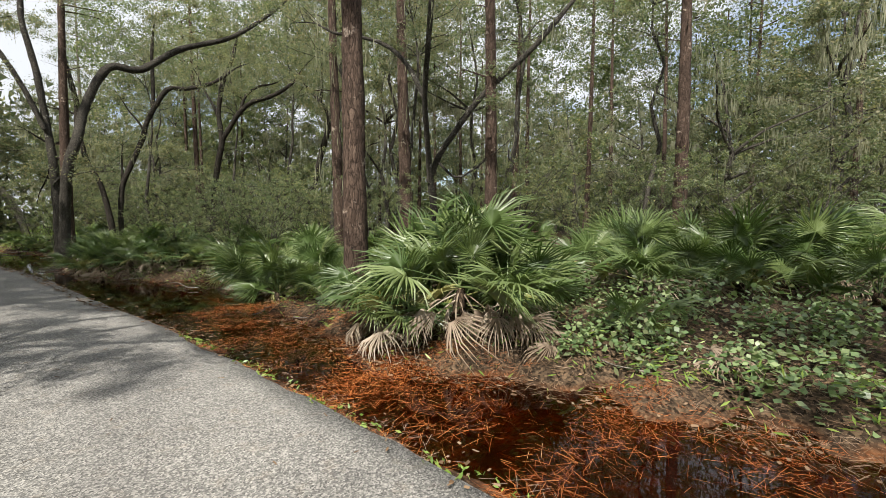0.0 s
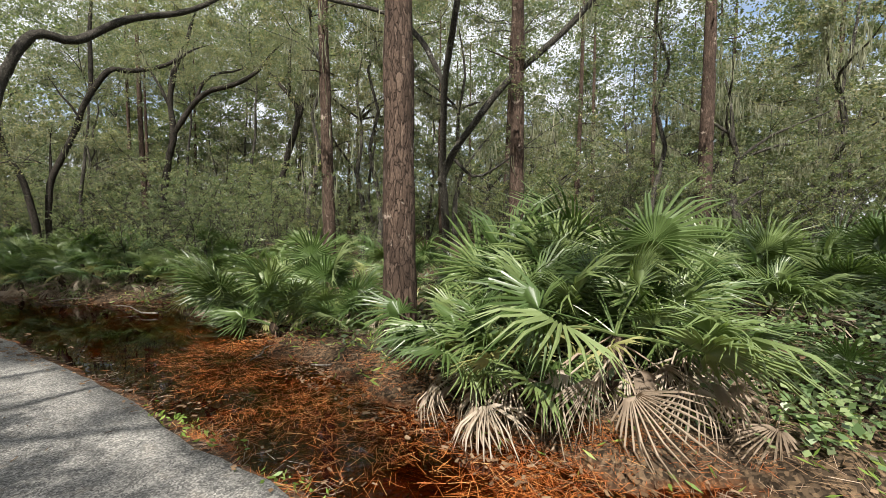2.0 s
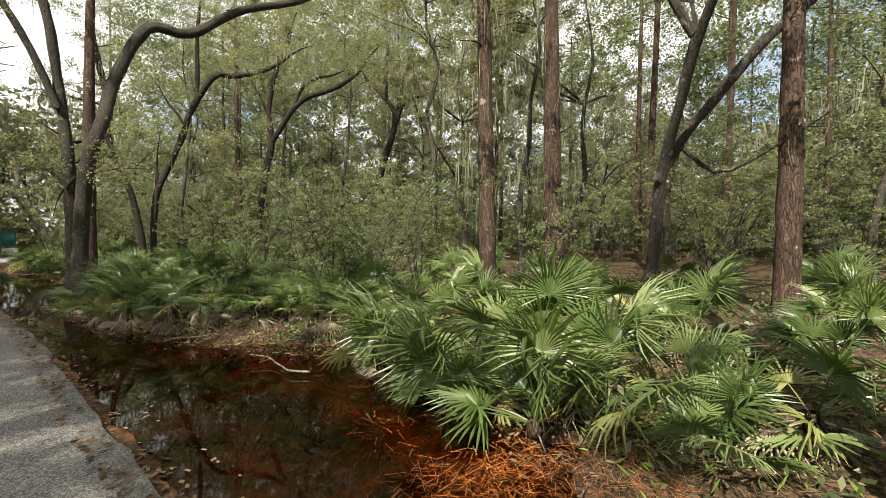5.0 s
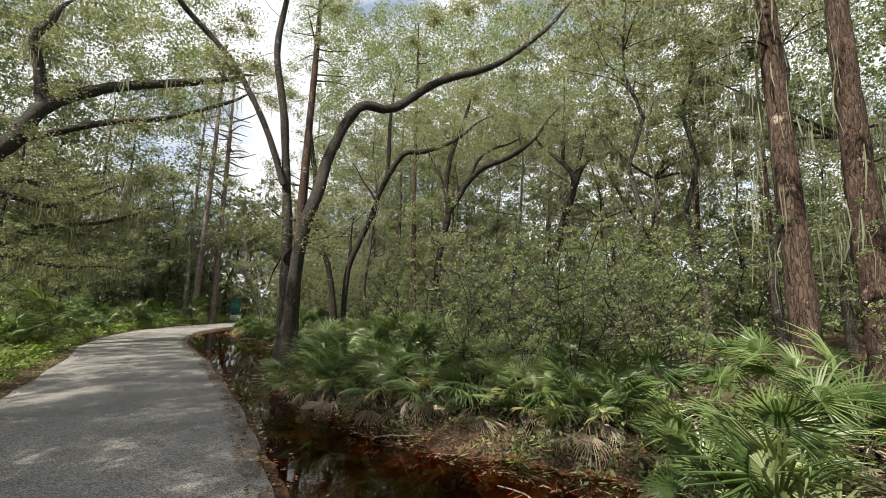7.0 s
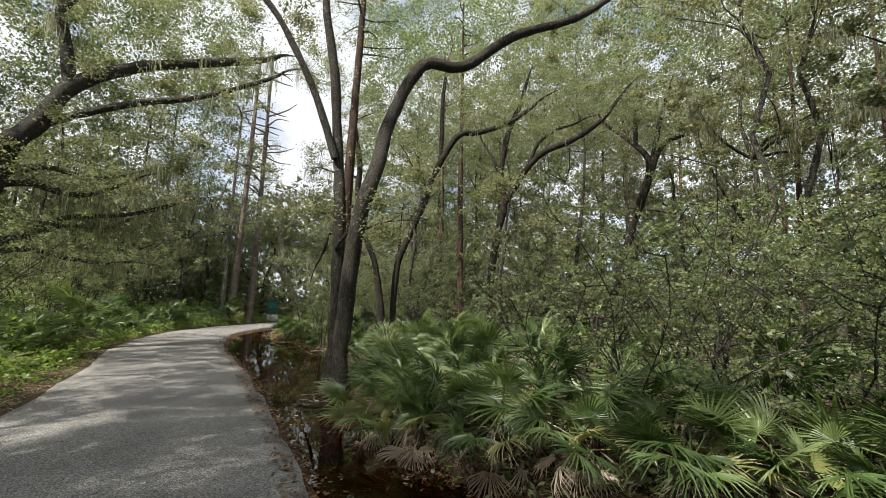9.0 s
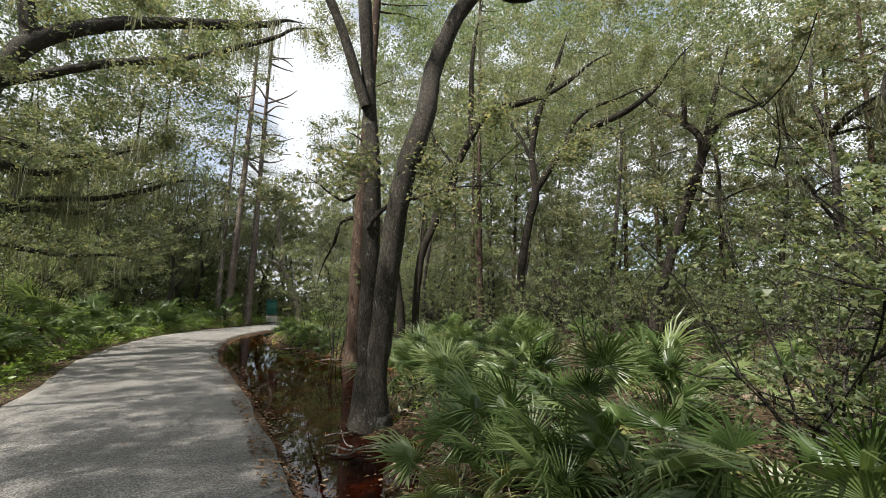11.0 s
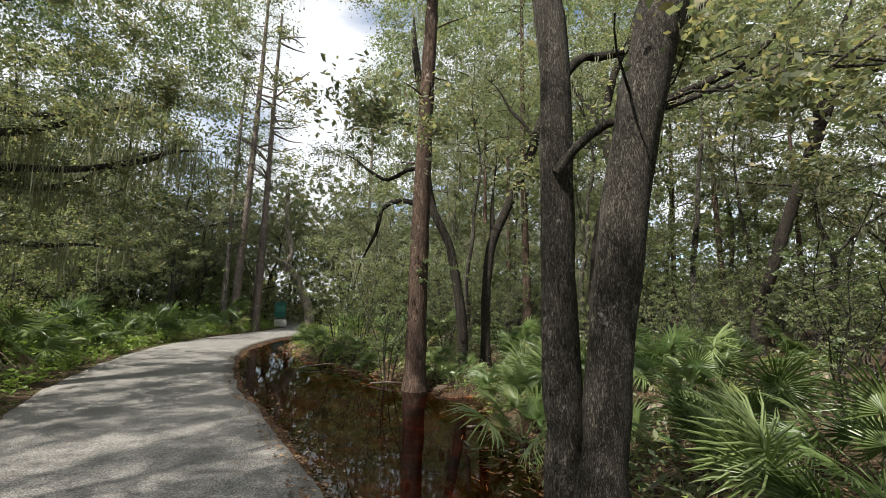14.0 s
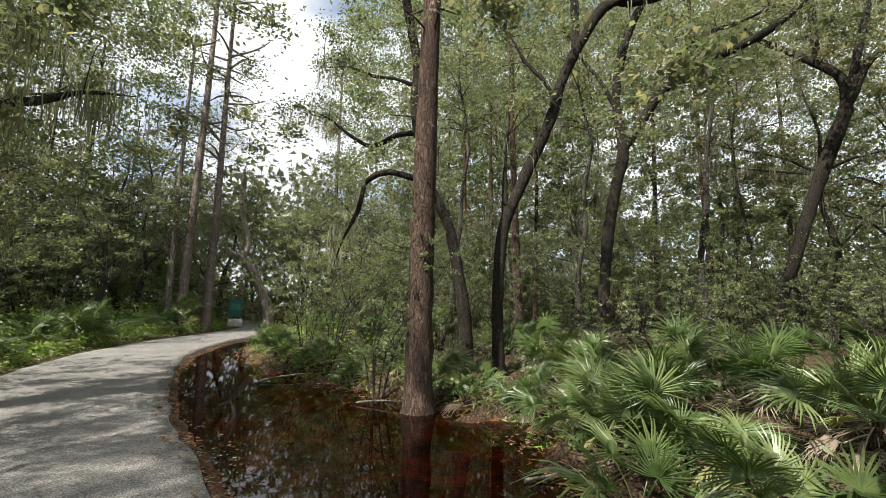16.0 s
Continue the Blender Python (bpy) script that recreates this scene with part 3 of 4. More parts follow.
oak("live_oak", "slender forked oak with shade-darkened bark", (-14.9, 29.2),
    [[(-0.95, 0.05, 0.48, 0.182), (-0.82, 0.05, 1.93, 0.166), (-0.64, 0.04, 3.97, 0.187), (-0.35, 0.02, 5.68, 0.189), (-0.04, 0, 7.11, 0.19), (-0.21, 0.01, 8.85, 0.136), (-0.02, 0, 10.27, 0.156), (0.33, -0.02, 11.45, 0.137), (0.81, -0.04, 12.38, 0.117), (1.02, -0.06, 13.17, 0.098)],
     [(-0.04, 0, 7.11, 0.152), (0.55, -0.03, 8.01, 0.151), (1.17, -0.06, 8.89, 0.149), (2.02, -0.11, 9.6, 0.147), (3.13, -0.17, 9.93, 0.142), (4.03, -0.22, 10.27, 0.122), (4.91, -0.27, 10.87, 0.102), (5.35, -0.3, 11.39, 0.084)],
     [(1.21, -0.07, 8.88, 0.093), (1.72, -0.1, 10.07, 0.093), (2.56, -0.14, 10.65, 0.073), (3.48, -0.19, 10.8, 0.053)],
     [(-0.22, 0.01, 8.55, 0.077), (-0.73, 0.04, 9.79, 0.079), (-1.27, 0.07, 10.66, 0.061)],
     ],
    104, 14000, 20, bark=SHADED_BARK, reach=1.5, crown_from=0.7, limb_from=0.55)
oak("live_oak", "forked oak standing deep in the woods", (-8.3, 31),
    [[(-1.95, 0.86, 1.66, 0.191), (-1.51, 0.67, 3.17, 0.189), (-0.98, 0.44, 5.02, 0.187), (-0.48, 0.21, 6.64, 0.204), (-0.02, 0.01, 7.95, 0.201), (0.12, -0.05, 8.48, 0.164), (0.09, -0.04, 9.37, 0.147), (-0.49, 0.22, 10.23, 0.134), (-1.13, 0.5, 10.95, 0.1), (-1.83, 0.81, 11.73, 0.083)],
     [(0.07, -0.03, 8.3, 0.146), (0.29, -0.13, 8.8, 0.145), (0.58, -0.26, 9.55, 0.126), (0.96, -0.43, 9.95, 0.106), (1.62, -0.72, 10, 0.085)],
     [(-0.43, 0.19, 10.16, 0.115), (-0.41, 0.18, 11.43, 0.116), (-0.4, 0.18, 12.49, 0.097)],
     [(0.2, -0.09, 8.74, 0.127), (0.61, -0.27, 10.7, 0.109), (0.87, -0.39, 11.75, 0.09)],
     ],
    105, 14000, 20, bark=SHADED_BARK, reach=1.7, crown_from=0.7, limb_from=0.55)
oak("live_oak", "shade-darkened oak leaning over with an upright stub", (-17.2, 24.0),
    [[(-0.77, -0.12, 0.82, 0.127), (-0.79, -0.12, 1.83, 0.129), (-0.73, -0.11, 2.99, 0.131), (-0.6, -0.09, 3.79, 0.132), (-0.14, -0.02, 4.86, 0.132), (0.45, 0.07, 6.21, 0.133), (0.79, 0.12, 7.32, 0.121), (1.69, 0.42, 9.01, 0.127), (2.36, 0.59, 9.13, 0.126), (3.01, 0.75, 9.24, 0.109), (3.93, 0.98, 9.57, 0.093), (4.58, 1.14, 10.01, 0.077)],
     [(-0.63, -0.09, 3.66, 0.079), (-0.62, -0.09, 4.47, 0.067), (-0.62, -0.09, 5.02, 0.04)],
     [(1.05, 0.21, 7.8, 0.1), (1.04, 0.24, 8.56, 0.096), (1.04, 0.26, 9.68, 0.097), (1.04, 0.26, 10.75, 0.082), (1.13, 0.28, 11.83, 0.066)],
     [(0.59, 0.09, 6.62, 0.053), (0.27, 0.04, 7.22, 0.054), (-0.12, -0.02, 7.7, 0.041)],
     ],
    106, 12000, 30, bark=SHADED_BARK, reach=1.5, crown_from=0.7, limb_from=0.55)
oak("live_oak", "sinuous shade-darkened oak behind a pine", (-19.4, 24.2),
    [[(0.52, 0.19, 1, 0.151), (0.44, 0.16, 1.82, 0.153), (0.23, 0.08, 3.08, 0.141), (0.02, 0.01, 3.94, 0.129), (-0.4, -0.15, 4.82, 0.13), (-0.63, -0.23, 5.87, 0.132), (-0.8, -0.3, 6.95, 0.134), (-0.76, -0.28, 8.07, 0.12), (-0.96, -0.35, 9.21, 0.122), (-1.13, -0.42, 10.22, 0.108)],
     [(-0.71, -0.26, 6.25, 0.074), (-1.26, -0.47, 6.16, 0.074), (-1.8, -0.67, 5.85, 0.059), (-2.37, -0.88, 6.14, 0.044)],
     [(-0.61, -0.23, 4.96, 0.087), (-1.37, -0.51, 5.17, 0.087), (-1.9, -0.7, 4.94, 0.072), (-2.08, -0.77, 4.19, 0.057), (-2.26, -0.84, 3.75, 0.043)],
     [(-0.91, -0.34, 7.58, 0.06), (-1.31, -0.48, 7.74, 0.045), (-1.88, -0.69, 7.81, 0.045)],
     ],
    107, 12000, 40, bark=SHADED_BARK, reach=1.5, crown_from=0.7, limb_from=0.55)
oak("leaning_tree", "trunk coloured pale as if sunlit, leaning over the path's far bend", (-42.81, 43.71),
    [[(0.08, 0.07, 0.66, 0.437), (-0.15, -0.14, 1.95, 0.438), (-0.54, -0.5, 3.14, 0.389), (-1.04, -0.96, 4.57, 0.34), (-1.65, -1.52, 5.6, 0.29), (-2.15, -1.98, 5.94, 0.192)],
     [(-1.78, -1.64, 5.01, 0.24), (-1.4, -1.29, 6.99, 0.244), (-1.86, -1.71, 9.41, 0.195), (-1.96, -1.81, 12.42, 0.197)],
     ],
    108, 4000, 200, bark=SUNLIT_BARK)
oak("live_oak", "spreading live oak with mossy limbs reaching over the path", (-26.63, 14.16),
    [[(-0.27, -0.86, 0.06, 0.531), (-0.31, -1.01, 2.85, 0.484), (-0.16, -0.52, 4.32, 0.41), (-0.05, -0.17, 5.33, 0.358), (0.01, 0.05, 6.49, 0.333), (0.19, 0.6, 7.42, 0.294), (0.39, 1.27, 9.04, 0.254), (0.84, 2.73, 10.38, 0.217), (1.22, 3.94, 11.14, 0.188), (1.77, 5.76, 12.14, 0.182), (2.36, 7.64, 13.22, 0.123)],
     [(0.38, 1.22, 8.91, 0.217), (0.29, 0.96, 10.41, 0.181), (0.21, 0.7, 11.57, 0.163), (0.32, 1.05, 12.46, 0.148)],
     [(-0.27, -0.87, 2.7, 0.181), (0.03, 0.08, 3.22, 0.115), (0.36, 0.75, 3.69, 0.103), (0.38, 1.66, 4.4, 0.094), (0.96, 3.15, 4.78, 0.072), (1.34, 4.34, 5.33, 0.081)],
     [(-0.27, -0.86, 2.53, 0.157), (0.03, 0.11, 2.96, 0.103), (0.12, 0.84, 3.21, 0.09), (0.74, 1.93, 2.98, 0.078), (0.88, 2.87, 2.96, 0.055)],
     [(-0.05, -0.15, 5.14, 0.13), (0.21, 0.71, 5.35, 0.103), (0.56, 1.85, 5.22, 0.09), (0.94, 3.04, 5.93, 0.058)],
     [(-0.27, -0.6, 3.2, 0.15), (0.3, 0.5, 3.5, 0.11), (0.2, 1.8, 4.2, 0.095), (0.6, 2.9, 4.3, 0.075), (0.7, 3.7, 4.9, 0.05)],
     [(0.0, 0.0, 5.6, 0.15), (-0.6, 1.3, 6.2, 0.11), (-0.9, 2.8, 6.3, 0.09), (-0.7, 4.2, 6.9, 0.06)],
     [(0.2, 0.6, 7.4, 0.14), (1.9, 2.4, 8.6, 0.12), (3.6, 3.8, 9.2, 0.1), (5.2, 5.4, 10.4, 0.07)]],
    109, 44000, 320, reach=1.8, leaf_len=0.1, clump=0.5, moss_len=1.15, limb_from=0.35)
pine("pine_tree", "stout pine with reddish plated bark among palmettos", (-1.47, 7.45), (-0.02, 0.0), 17, 0.21, 200)
pine("pine_tree", "pine with pale peeling reddish bark", (1.42, 12.6), (-0.015, 0.0), 18, 0.19, 201)
pine("pine_tree", "dark straight pine behind the palmettos", (8.3, 15.2), (0.012, 0.0), 18, 0.24, 202)
pine("pine_tree", "pine wrapped in grey vines and moss", (-3.6, 14.75), (-0.01, 0.0), 17, 0.19, 203, vines=420)
pine("pine_tree", "thick reddish pine among shrubs", (-1.44, 17.5), (-0.02, 0.0), 18, 0.28, 204, vines=260)
pine("pine_tree", "reddish pine rising beside the flooded hollow", (-18.85, 21.55), (0.01, 0.0), 18, 0.25, 205)
pine("pine_tree", "tall pine with a bleached trunk beside the path", (-39.6, 33.1), (0.004, 0.012), 26, 0.3, 206, 2500, GREY_PINE, 0.8, 8)
pine("pine_tree", "tall pine with lichen-pale bark beside the path", (-41.6, 36.4), (0.0, 0.02), 19, 0.3, 207, bark=GREY_PINE)
pine("pine_tree", "feathery pine rising behind the far bend", (-36.2, 43.4), (0.0, 0.0), 24, 0.2, 208, 6000, GREY_PINE, 0.68)
pine("dead_pine", "bare dead pine with broken grey limbs", (-39.3, 34.6), (0.0, 0.004), 25, 0.27, 220, 0, GREY_PINE, 0.5, 30, dead=True)
pine("dead_pine", "broken grey snag without limbs", (-39.9, 32.4), (0.0, 0.0), 19, 0.2, 221, 0, DEAD_WOOD, 0.5, 2, dead=True)


# ---- trees repeated through the woods ----
def random_oak(seed, height, leaves, leaf_len, moss, leaf=None, clump=0.33):
    rng = np.random.default_rng(seed)
    lx, ly = rng.uniform(-0.12, 0.12, 2)
    top = height * 0.72
    trunk = [(0, 0, -0.3, 0.17)] + [(lx * h + rng.normal(0, 0.15), ly * h + rng.normal(0, 0.15), h, 0.16 * (1.1 - 0.8 * h / height)) for h in np.linspace(0.9, height, 7)]
    stems = [trunk]
    for k in range(6):
        i = rng.integers(2, 6)
        q = trunk[i]
        a, ln = rng.uniform(0, 2 * np.pi), rng.uniform(1.6, 3.2)
        rise = rng.uniform(0.2, 0.9) * ln
        stems.append([(q[0], q[1], q[2], 0.07), (q[0] + math.cos(a) * ln * 0.4, q[1] + math.sin(a) * ln * 0.4, q[2] + rise * 0.55, 0.055),
                      (q[0] + math.cos(a + 0.3) * ln, q[1] + math.sin(a + 0.3) * ln, q[2] + rise, 0.03)])
    return oak("oak_tree", "slender forest oak with a leafy crown and hanging moss", (500, 500), stems, seed, leaves, moss, leaf=leaf, reach=1.25, leaf_len=leaf_len, sides=8, crown_from=0.3, clump=clump, group="woodland oaks")


def random_shrub(seed, height, leaves, leaf_len):
    rng = np.random.default_rng(seed)
    stems = []
    for k in range(7):
        a, ln = rng.uniform(0, 2 * np.pi), rng.uniform(0.3, 0.6) * height
        stems.append([(0.1 * math.cos(a), 0.1 * math.sin(a), -0.2, 0.022), (0.4 * ln * math.cos(a), 0.4 * ln * math.sin(a), height * 0.5, 0.016),
                      (ln * math.cos(a + 0.4), ln * math.sin(a + 0.4), height * rng.uniform(0.7, 1.0), 0.008)])
    return oak("shrub", "leafy evergreen shrub in the undergrowth", (500, 500), stems, seed, leaves, 0, leaf=SHRUB_LEAF, reach=height * 0.17, leaf_len=leaf_len, sides=5, flare=0, crown_from=0.3, group="undergrowth shrubs")


def far_pine(seed):
    return pine("pine_tree", "tall slim pine with a bare plated trunk", (500, 500), (0.01, -0.015), 19, 0.17, seed, 2600, stubs=5, group="woodland pines")


def tall_tree(seed, height, leaves, leaf_len, leaf=None, low=2):
    """A tall, thin woodland tree leafy along most of its height."""
    rng = np.random.default_rng(seed)
    trunk = [(0, 0, -0.3, 0.15)] + [(rng.normal(0, 0.18), rng.normal(0, 0.18), h, 0.14 * (1.1 - h / height) * 0.75 + 0.015) for h in np.linspace(1.2, height, 8)]
    stems = [trunk]
    for k in range(13):
        i = low + (k % (8 - low))
        q = np.array(trunk[i][:3]) * 0.5 + np.array(trunk[i + 1][:3]) * 0.5
        a, ln = rng.uniform(0, 2 * np.pi), rng.uniform(1.3, 3.0)
        rise = rng.uniform(0.1, 0.8) * ln
        bend = rng.uniform(-0.7, 0.7)
        thick = 0.045 if low == 2 else 0.03
        stems.append([(*q, thick), (q[0] + math.cos(a) * ln * 0.3, q[1] + math.sin(a) * ln * 0.3, q[2] + rise * 0.55, thick * 0.8), (q[0] + math.cos(a + bend * 0.5) * ln * 0.6, q[1] + math.sin(a + bend * 0.5) * ln * 0.6, q[2] + rise * rng.uniform(0.5, 0.9), thick * 0.55),
                      (q[0] + math.cos(a + bend) * ln, q[1] + math.sin(a + bend) * ln, q[2] + rise * rng.uniform(0.9, 1.3), thick * 0.3)])
    return oak("woodland_tree", "tall thin woodland tree, leafy from low down", (500, 500), stems, seed, leaves, 60, leaf=leaf, reach=1.3, leaf_len=leaf_len, sides=7, crown_from=0.25 if low == 2 else 0.6, group="woodland trees")


OAKS = [random_oak(11, 8.5, 9000, 0.13, 200), random_oak(12, 10.5, 10000, 0.14, 240), random_oak(13, 7.0, 8000, 0.12, 160)]
SHADE = random_oak(14, 9.0, 34000, 0.076, 40, clump=0.24)
TALL = [tall_tree(15, 14.0, 15000, 0.17), tall_tree(16, 17.5, 17000, 0.19, SHRUB_LEAF), tall_tree(17, 11.0, 13000, 0.15)]
SHRUBS = [random_shrub(21, 2.6, 3400, 0.075), random_shrub(22, 3.9, 5200, 0.085), random_shrub(23, 1.7, 2400, 0.07)]
CANOPY = tall_tree(18, 13.5, 15000, 0.12, None, 5)
PINES = [far_pine(31), far_pine(32)]
rng = np.random.default_rng(77)
taken = [(-14.49, 15.95), (-0.5, 14.2), (-14.9, 29.2), (-8.3, 31), (-17.2, 24.0), (-19.4, 24.2), (-42.81, 43.71), (-26.63, 14.16), (-1.47, 7.45), (1.42, 12.6), (8.3, 15.2), (-3.6, 14.75), (-1.44, 17.5), (-18.85, 21.55), (-39.6, 33.1), (-41.6, 36.4), (-36.2, 43.4), (-39.3, 34.6), (-39.9, 32.4)]


def free(x, y, gap):
    return all((x - a) ** 2 + (y - b) ** 2 > gap * gap for a, b in taken)


def scatter(kinds, count, area, gap, keep, size=(0.85, 1.2)):
    """Copies of kinds at random free spots of the area for which keep(distance from road) holds."""
    made, tries = 0, 0
    while made < count and tries < count * 60:
        tries += 1
        x, y = rng.uniform(area[0], area[1]), rng.uniform(area[2], area[3])
        d, w = road_side(np.array([x]), np.array([y]))
        if not keep(d[0], w[0]) or not free(x, y, gap) or (in_gap(x, y) and len(kinds) < 4) or (kinds is TALL and up_the_path(x, y)):
            continue
        taken.append((x, y))
        s = rng.uniform(*size)
        copy_thing(kinds[made % len(kinds)], pose(x, y, ground_at(x, y) - 0.05, 0, 0, rng.uniform(0, 360)) @ Matrix.Scale(s, 4))
        made += 1


def hide_master(ob, x, y):
    ob.matrix_basis = pose(x, y, ground_at(x, y), 0, 0, 40)


for k, ob in enumerate(OAKS):
    hide_master(ob, 14 + 5 * k, 30 + 3 * k)
    taken.append((14 + 5 * k, 30 + 3 * k))
for k, ob in enumerate(SHRUBS):
    hide_master(ob, 9 + 3 * k, 21 + k)
    taken.append((9 + 3 * k, 21 + k))
for k, ob in enumerate(PINES):
    hide_master(ob, 4 + 5 * k, 24 + 3 * k)
    taken.append((4 + 5 * k, 24 + 3 * k))

for k, ob in enumerate(TALL):
    hide_master(ob, 20 + 6 * k, 22 + 6 * k)
    taken.append((20 + 6 * k, 22 + 6 * k))


def up_the_path(x, y):
    """Whether a spot lies in the open lane of sky above the path."""
    a = math.degrees(math.atan2(-(x + 13), y - 12))
    return 40 < a < 54 and math.hypot(x + 13, y - 12) < 62


def in_gap(x, y):
    """Whether a spot lies in the gap that lets the sun on to the far bend."""
    u = min(max((31 - y) / 14, 0), 1)
    return math.hypot(x + 33.2 + 4.5 * u, y - 31 + 14 * u) < 3.8


# woods on the pool's side
hide_master(CANOPY, -9.4, 37.5)
for x, y, s in ((-5.6, 22.4, 1.0), (-1.6, 22.0, 1.05), (-21.5, 31.5, 1.0), (-16.5, 34.0, 1.05), (3.4, 20.6, 1.05), (-11.8, 33.5, 1.15), (9.4, 19.6, 1.0), (-2.8, 27.0, 1.2)):
    taken.append((x, y))
    copy_thing(CANOPY, pose(x, y, ground_at(x, y) - 0.05, 0, 0, x * 71) @ Matrix.Scale(s, 4))
for x, y, k, s in ((-6.2, 14.9, 1, 0.62), (-7.6, 15.6, 0, 0.9), (-9.0, 15.8, 0, 0.8), (-5.2, 16.0, 1, 0.7), (-7.0, 17.6, 1, 0.75), (-2.6, 14.4, 1, 0.6), (-4.6, 18.0, 1, 0.8), (1.6, 15.6, 1, 0.7), (4.6, 14.4, 1, 0.65), (-11.5, 20.0, 2, 0.9), (6.5, 11.9, 0, 0.8), (8.8, 12.9, 1, 0.8), (-8.3, 13.7, 2, 0.8), (-7.3, 13.9, 0, 0.6), (-6.6, 13.7, 2, 0.85), (-9.3, 14.4, 2, 0.8), (-5.6, 13.9, 0, 0.65), (-7.9, 14.6, 0, 0.75)):
    taken.append((x, y))
    copy_thing(SHRUBS[k], pose(x, y, ground_at(x, y) - 0.05, 0, 0, x * 77) @ Matrix.Scale(s, 4))
scatter(PINES, 18, (-2, 30, 18, 52), 2.2, lambda d, w: d > 8)
scatter(PINES, 9, (-30, -2, 34, 52), 2.2, lambda d, w: d > 8)
scatter(OAKS, 9, (-5, 24, 17, 34), 2.6, lambda d, w: d > 9.5)
scatter(OAKS, 6, (-30, -4, 37, 46), 2.6, lambda d, w: d > 8)
for x, y, k, s in ((-25.5, 39.0, 0, 1.0), (-21.5, 42.0, 1, 1.0), (-27.5, 44.0, 0, 1.0), (-16.0, 44.0, 1, 1.1), (-9.5, 42.5, 1, 1.1), (-24.0, 49.0, 1, 1.2), (-30.5, 49.5, 0, 1.1), (-4.0, 38.0, 0, 1.15), (-33.0, 55.0, 0, 1.1), (-33.4, 41.0, 0, 0.9), (-41.5, 48.0, 0, 1.0), (-27.0, 56.0, 1, 1.2), (-18.0, 52.0, 1, 1.2), (-12.5, 47.5, 0, 1.2)):
    taken.append((x, y))
    copy_thing(TALL[k], pose(x, y, ground_at(x, y) - 0.05, 0, 0, x * 37) @ Matrix.Scale(s, 4))
scatter(TALL, 26, (-4, 46, 23, 54), 2.6, lambda d, w: d > 14, (0.85, 1.15))
scatter(SHRUBS, 34, (-3, 30, 14, 40), 1.5, lambda d, w: d > 8.5, (0.9, 1.4))
scatter(SHRUBS, 26, (-32, -3, 30, 44), 1.5, lambda d, w: d > 8.5, (0.9, 1.5))
scatter([SHRUBS[2]], 14, (-22, -5, 20, 30), 1.6, lambda d, w: d > 7, (0.7, 1.0))
# woods on the other side, west of the path, and round its far bend
for x, y, k, s in ((-40.5, 22.0, 2, 1.15), (-43.5, 15.0, 0, 1.15), (-42.0, 20.5, 1, 1.1), (-45.5, 25.0, 0, 1.25), (-47.0, 30.0, 2, 1.2), (-47.0, 34.0, 0, 1.2), (-41.0, 49.5, 1, 1.1), (-36.0, 46.0, 0, 1.2), (-32.5, 42.0, 2, 1.2), (-50.0, 45.0, 1, 1.2), (-54, 52, 0, 1.3), (-47.5, 54.0, 1, 1.3), (-52.0, 60.0, 0, 1.4), (-58.0, 57.0, 1, 1.4), (-44.5, 59.0, 1, 1.3), (-46.5, 40.5, 2, 1.0), (-50.0, 39.0, 0, 1.2), (-60.0, 50.0, 0, 1.4), (-40.8, 29.2, 0, 1.05), (-43.4, 33.2, 1, 1.0), (-43.0, 26.8, 2, 1.15), (-49.0, 36.5, 1, 1.3)):
    taken.append((x, y))
    copy_thing(OAKS[k], pose(x, y, ground_at(x, y) - 0.05, 0, 0, x * 37) @ Matrix.Scale(s, 4))
for x, y, k, s in ((-27.8, 16.0, 1, 0.95), (-30.0, 17.2, 1, 1.05), (-32.6, 19.4, 1, 1.1), (-35.8, 21.8, 1, 1.05), (-39.2, 26.0, 1, 1.1), (-31.0, 15.8, 0, 1.4), (-34.8, 18.2, 1, 1.2), (-38.2, 21.4, 1, 1.3)):
    taken.append((x, y))
    copy_thing(SHRUBS[k], pose(x, y, ground_at(x, y) - 0.05, 0, 0, x * 53) @ Matrix.Scale(s, 4))
for x, y, k, s in ((-44.6, 23.4, 0, 0.75),):
    taken.append((x, y))
    copy_thing(TALL[k], pose(x, y, ground_at(x, y) - 0.05, 0, 0, x * 37) @ Matrix.Scale(s, 4))
scatter(TALL, 14, (-70, -26, 8, 56), 3.0, lambda d, w: d < -17, (0.8, 1.05))
scatter(PINES, 8, (-62, -30, 12, 50), 2.6, lambda d, w: d < -8)
scatter(SHRUBS, 30, (-62, -22, 8, 52), 1.6, lambda d, w: d < -6.2)
scatter(SHRUBS, 16, (-34, -18, 22, 42), 1.3, lambda d, w: 3.5 < d < 12, (0.7, 1.2))
scatter(SHRUBS, 14, (-66, -30, 36, 66), 1.6, lambda d, w: abs(d) > 5)
# unseen trees added behind the walker, whose crowns shade the path
hide_master(SHADE, -15.4, -7.0)
for x, y, s in ((-10.4, -2.4, 0.95), (5.0, -3.5, 1.0), (-11.0, -0.6, 1.1), (-14.0, -2.5, 1.3), (-6.5, -11.0, 0.9), (-19.0, -4.0, 1.3), (-11.4, 1.6, 1.35), (-8.4, -0.4, 1.0), (-12.4, 4.6, 0.9), (-10.8, 3.2, 1.2), (3.4, -4.6, 1.6), (-12.8, -0.6, 1.7)):
    copy_thing(SHADE, pose(x, y, ground_at(x, y) - 0.05, 0, 0, x * 37) @ Matrix.Scale(s, 4))


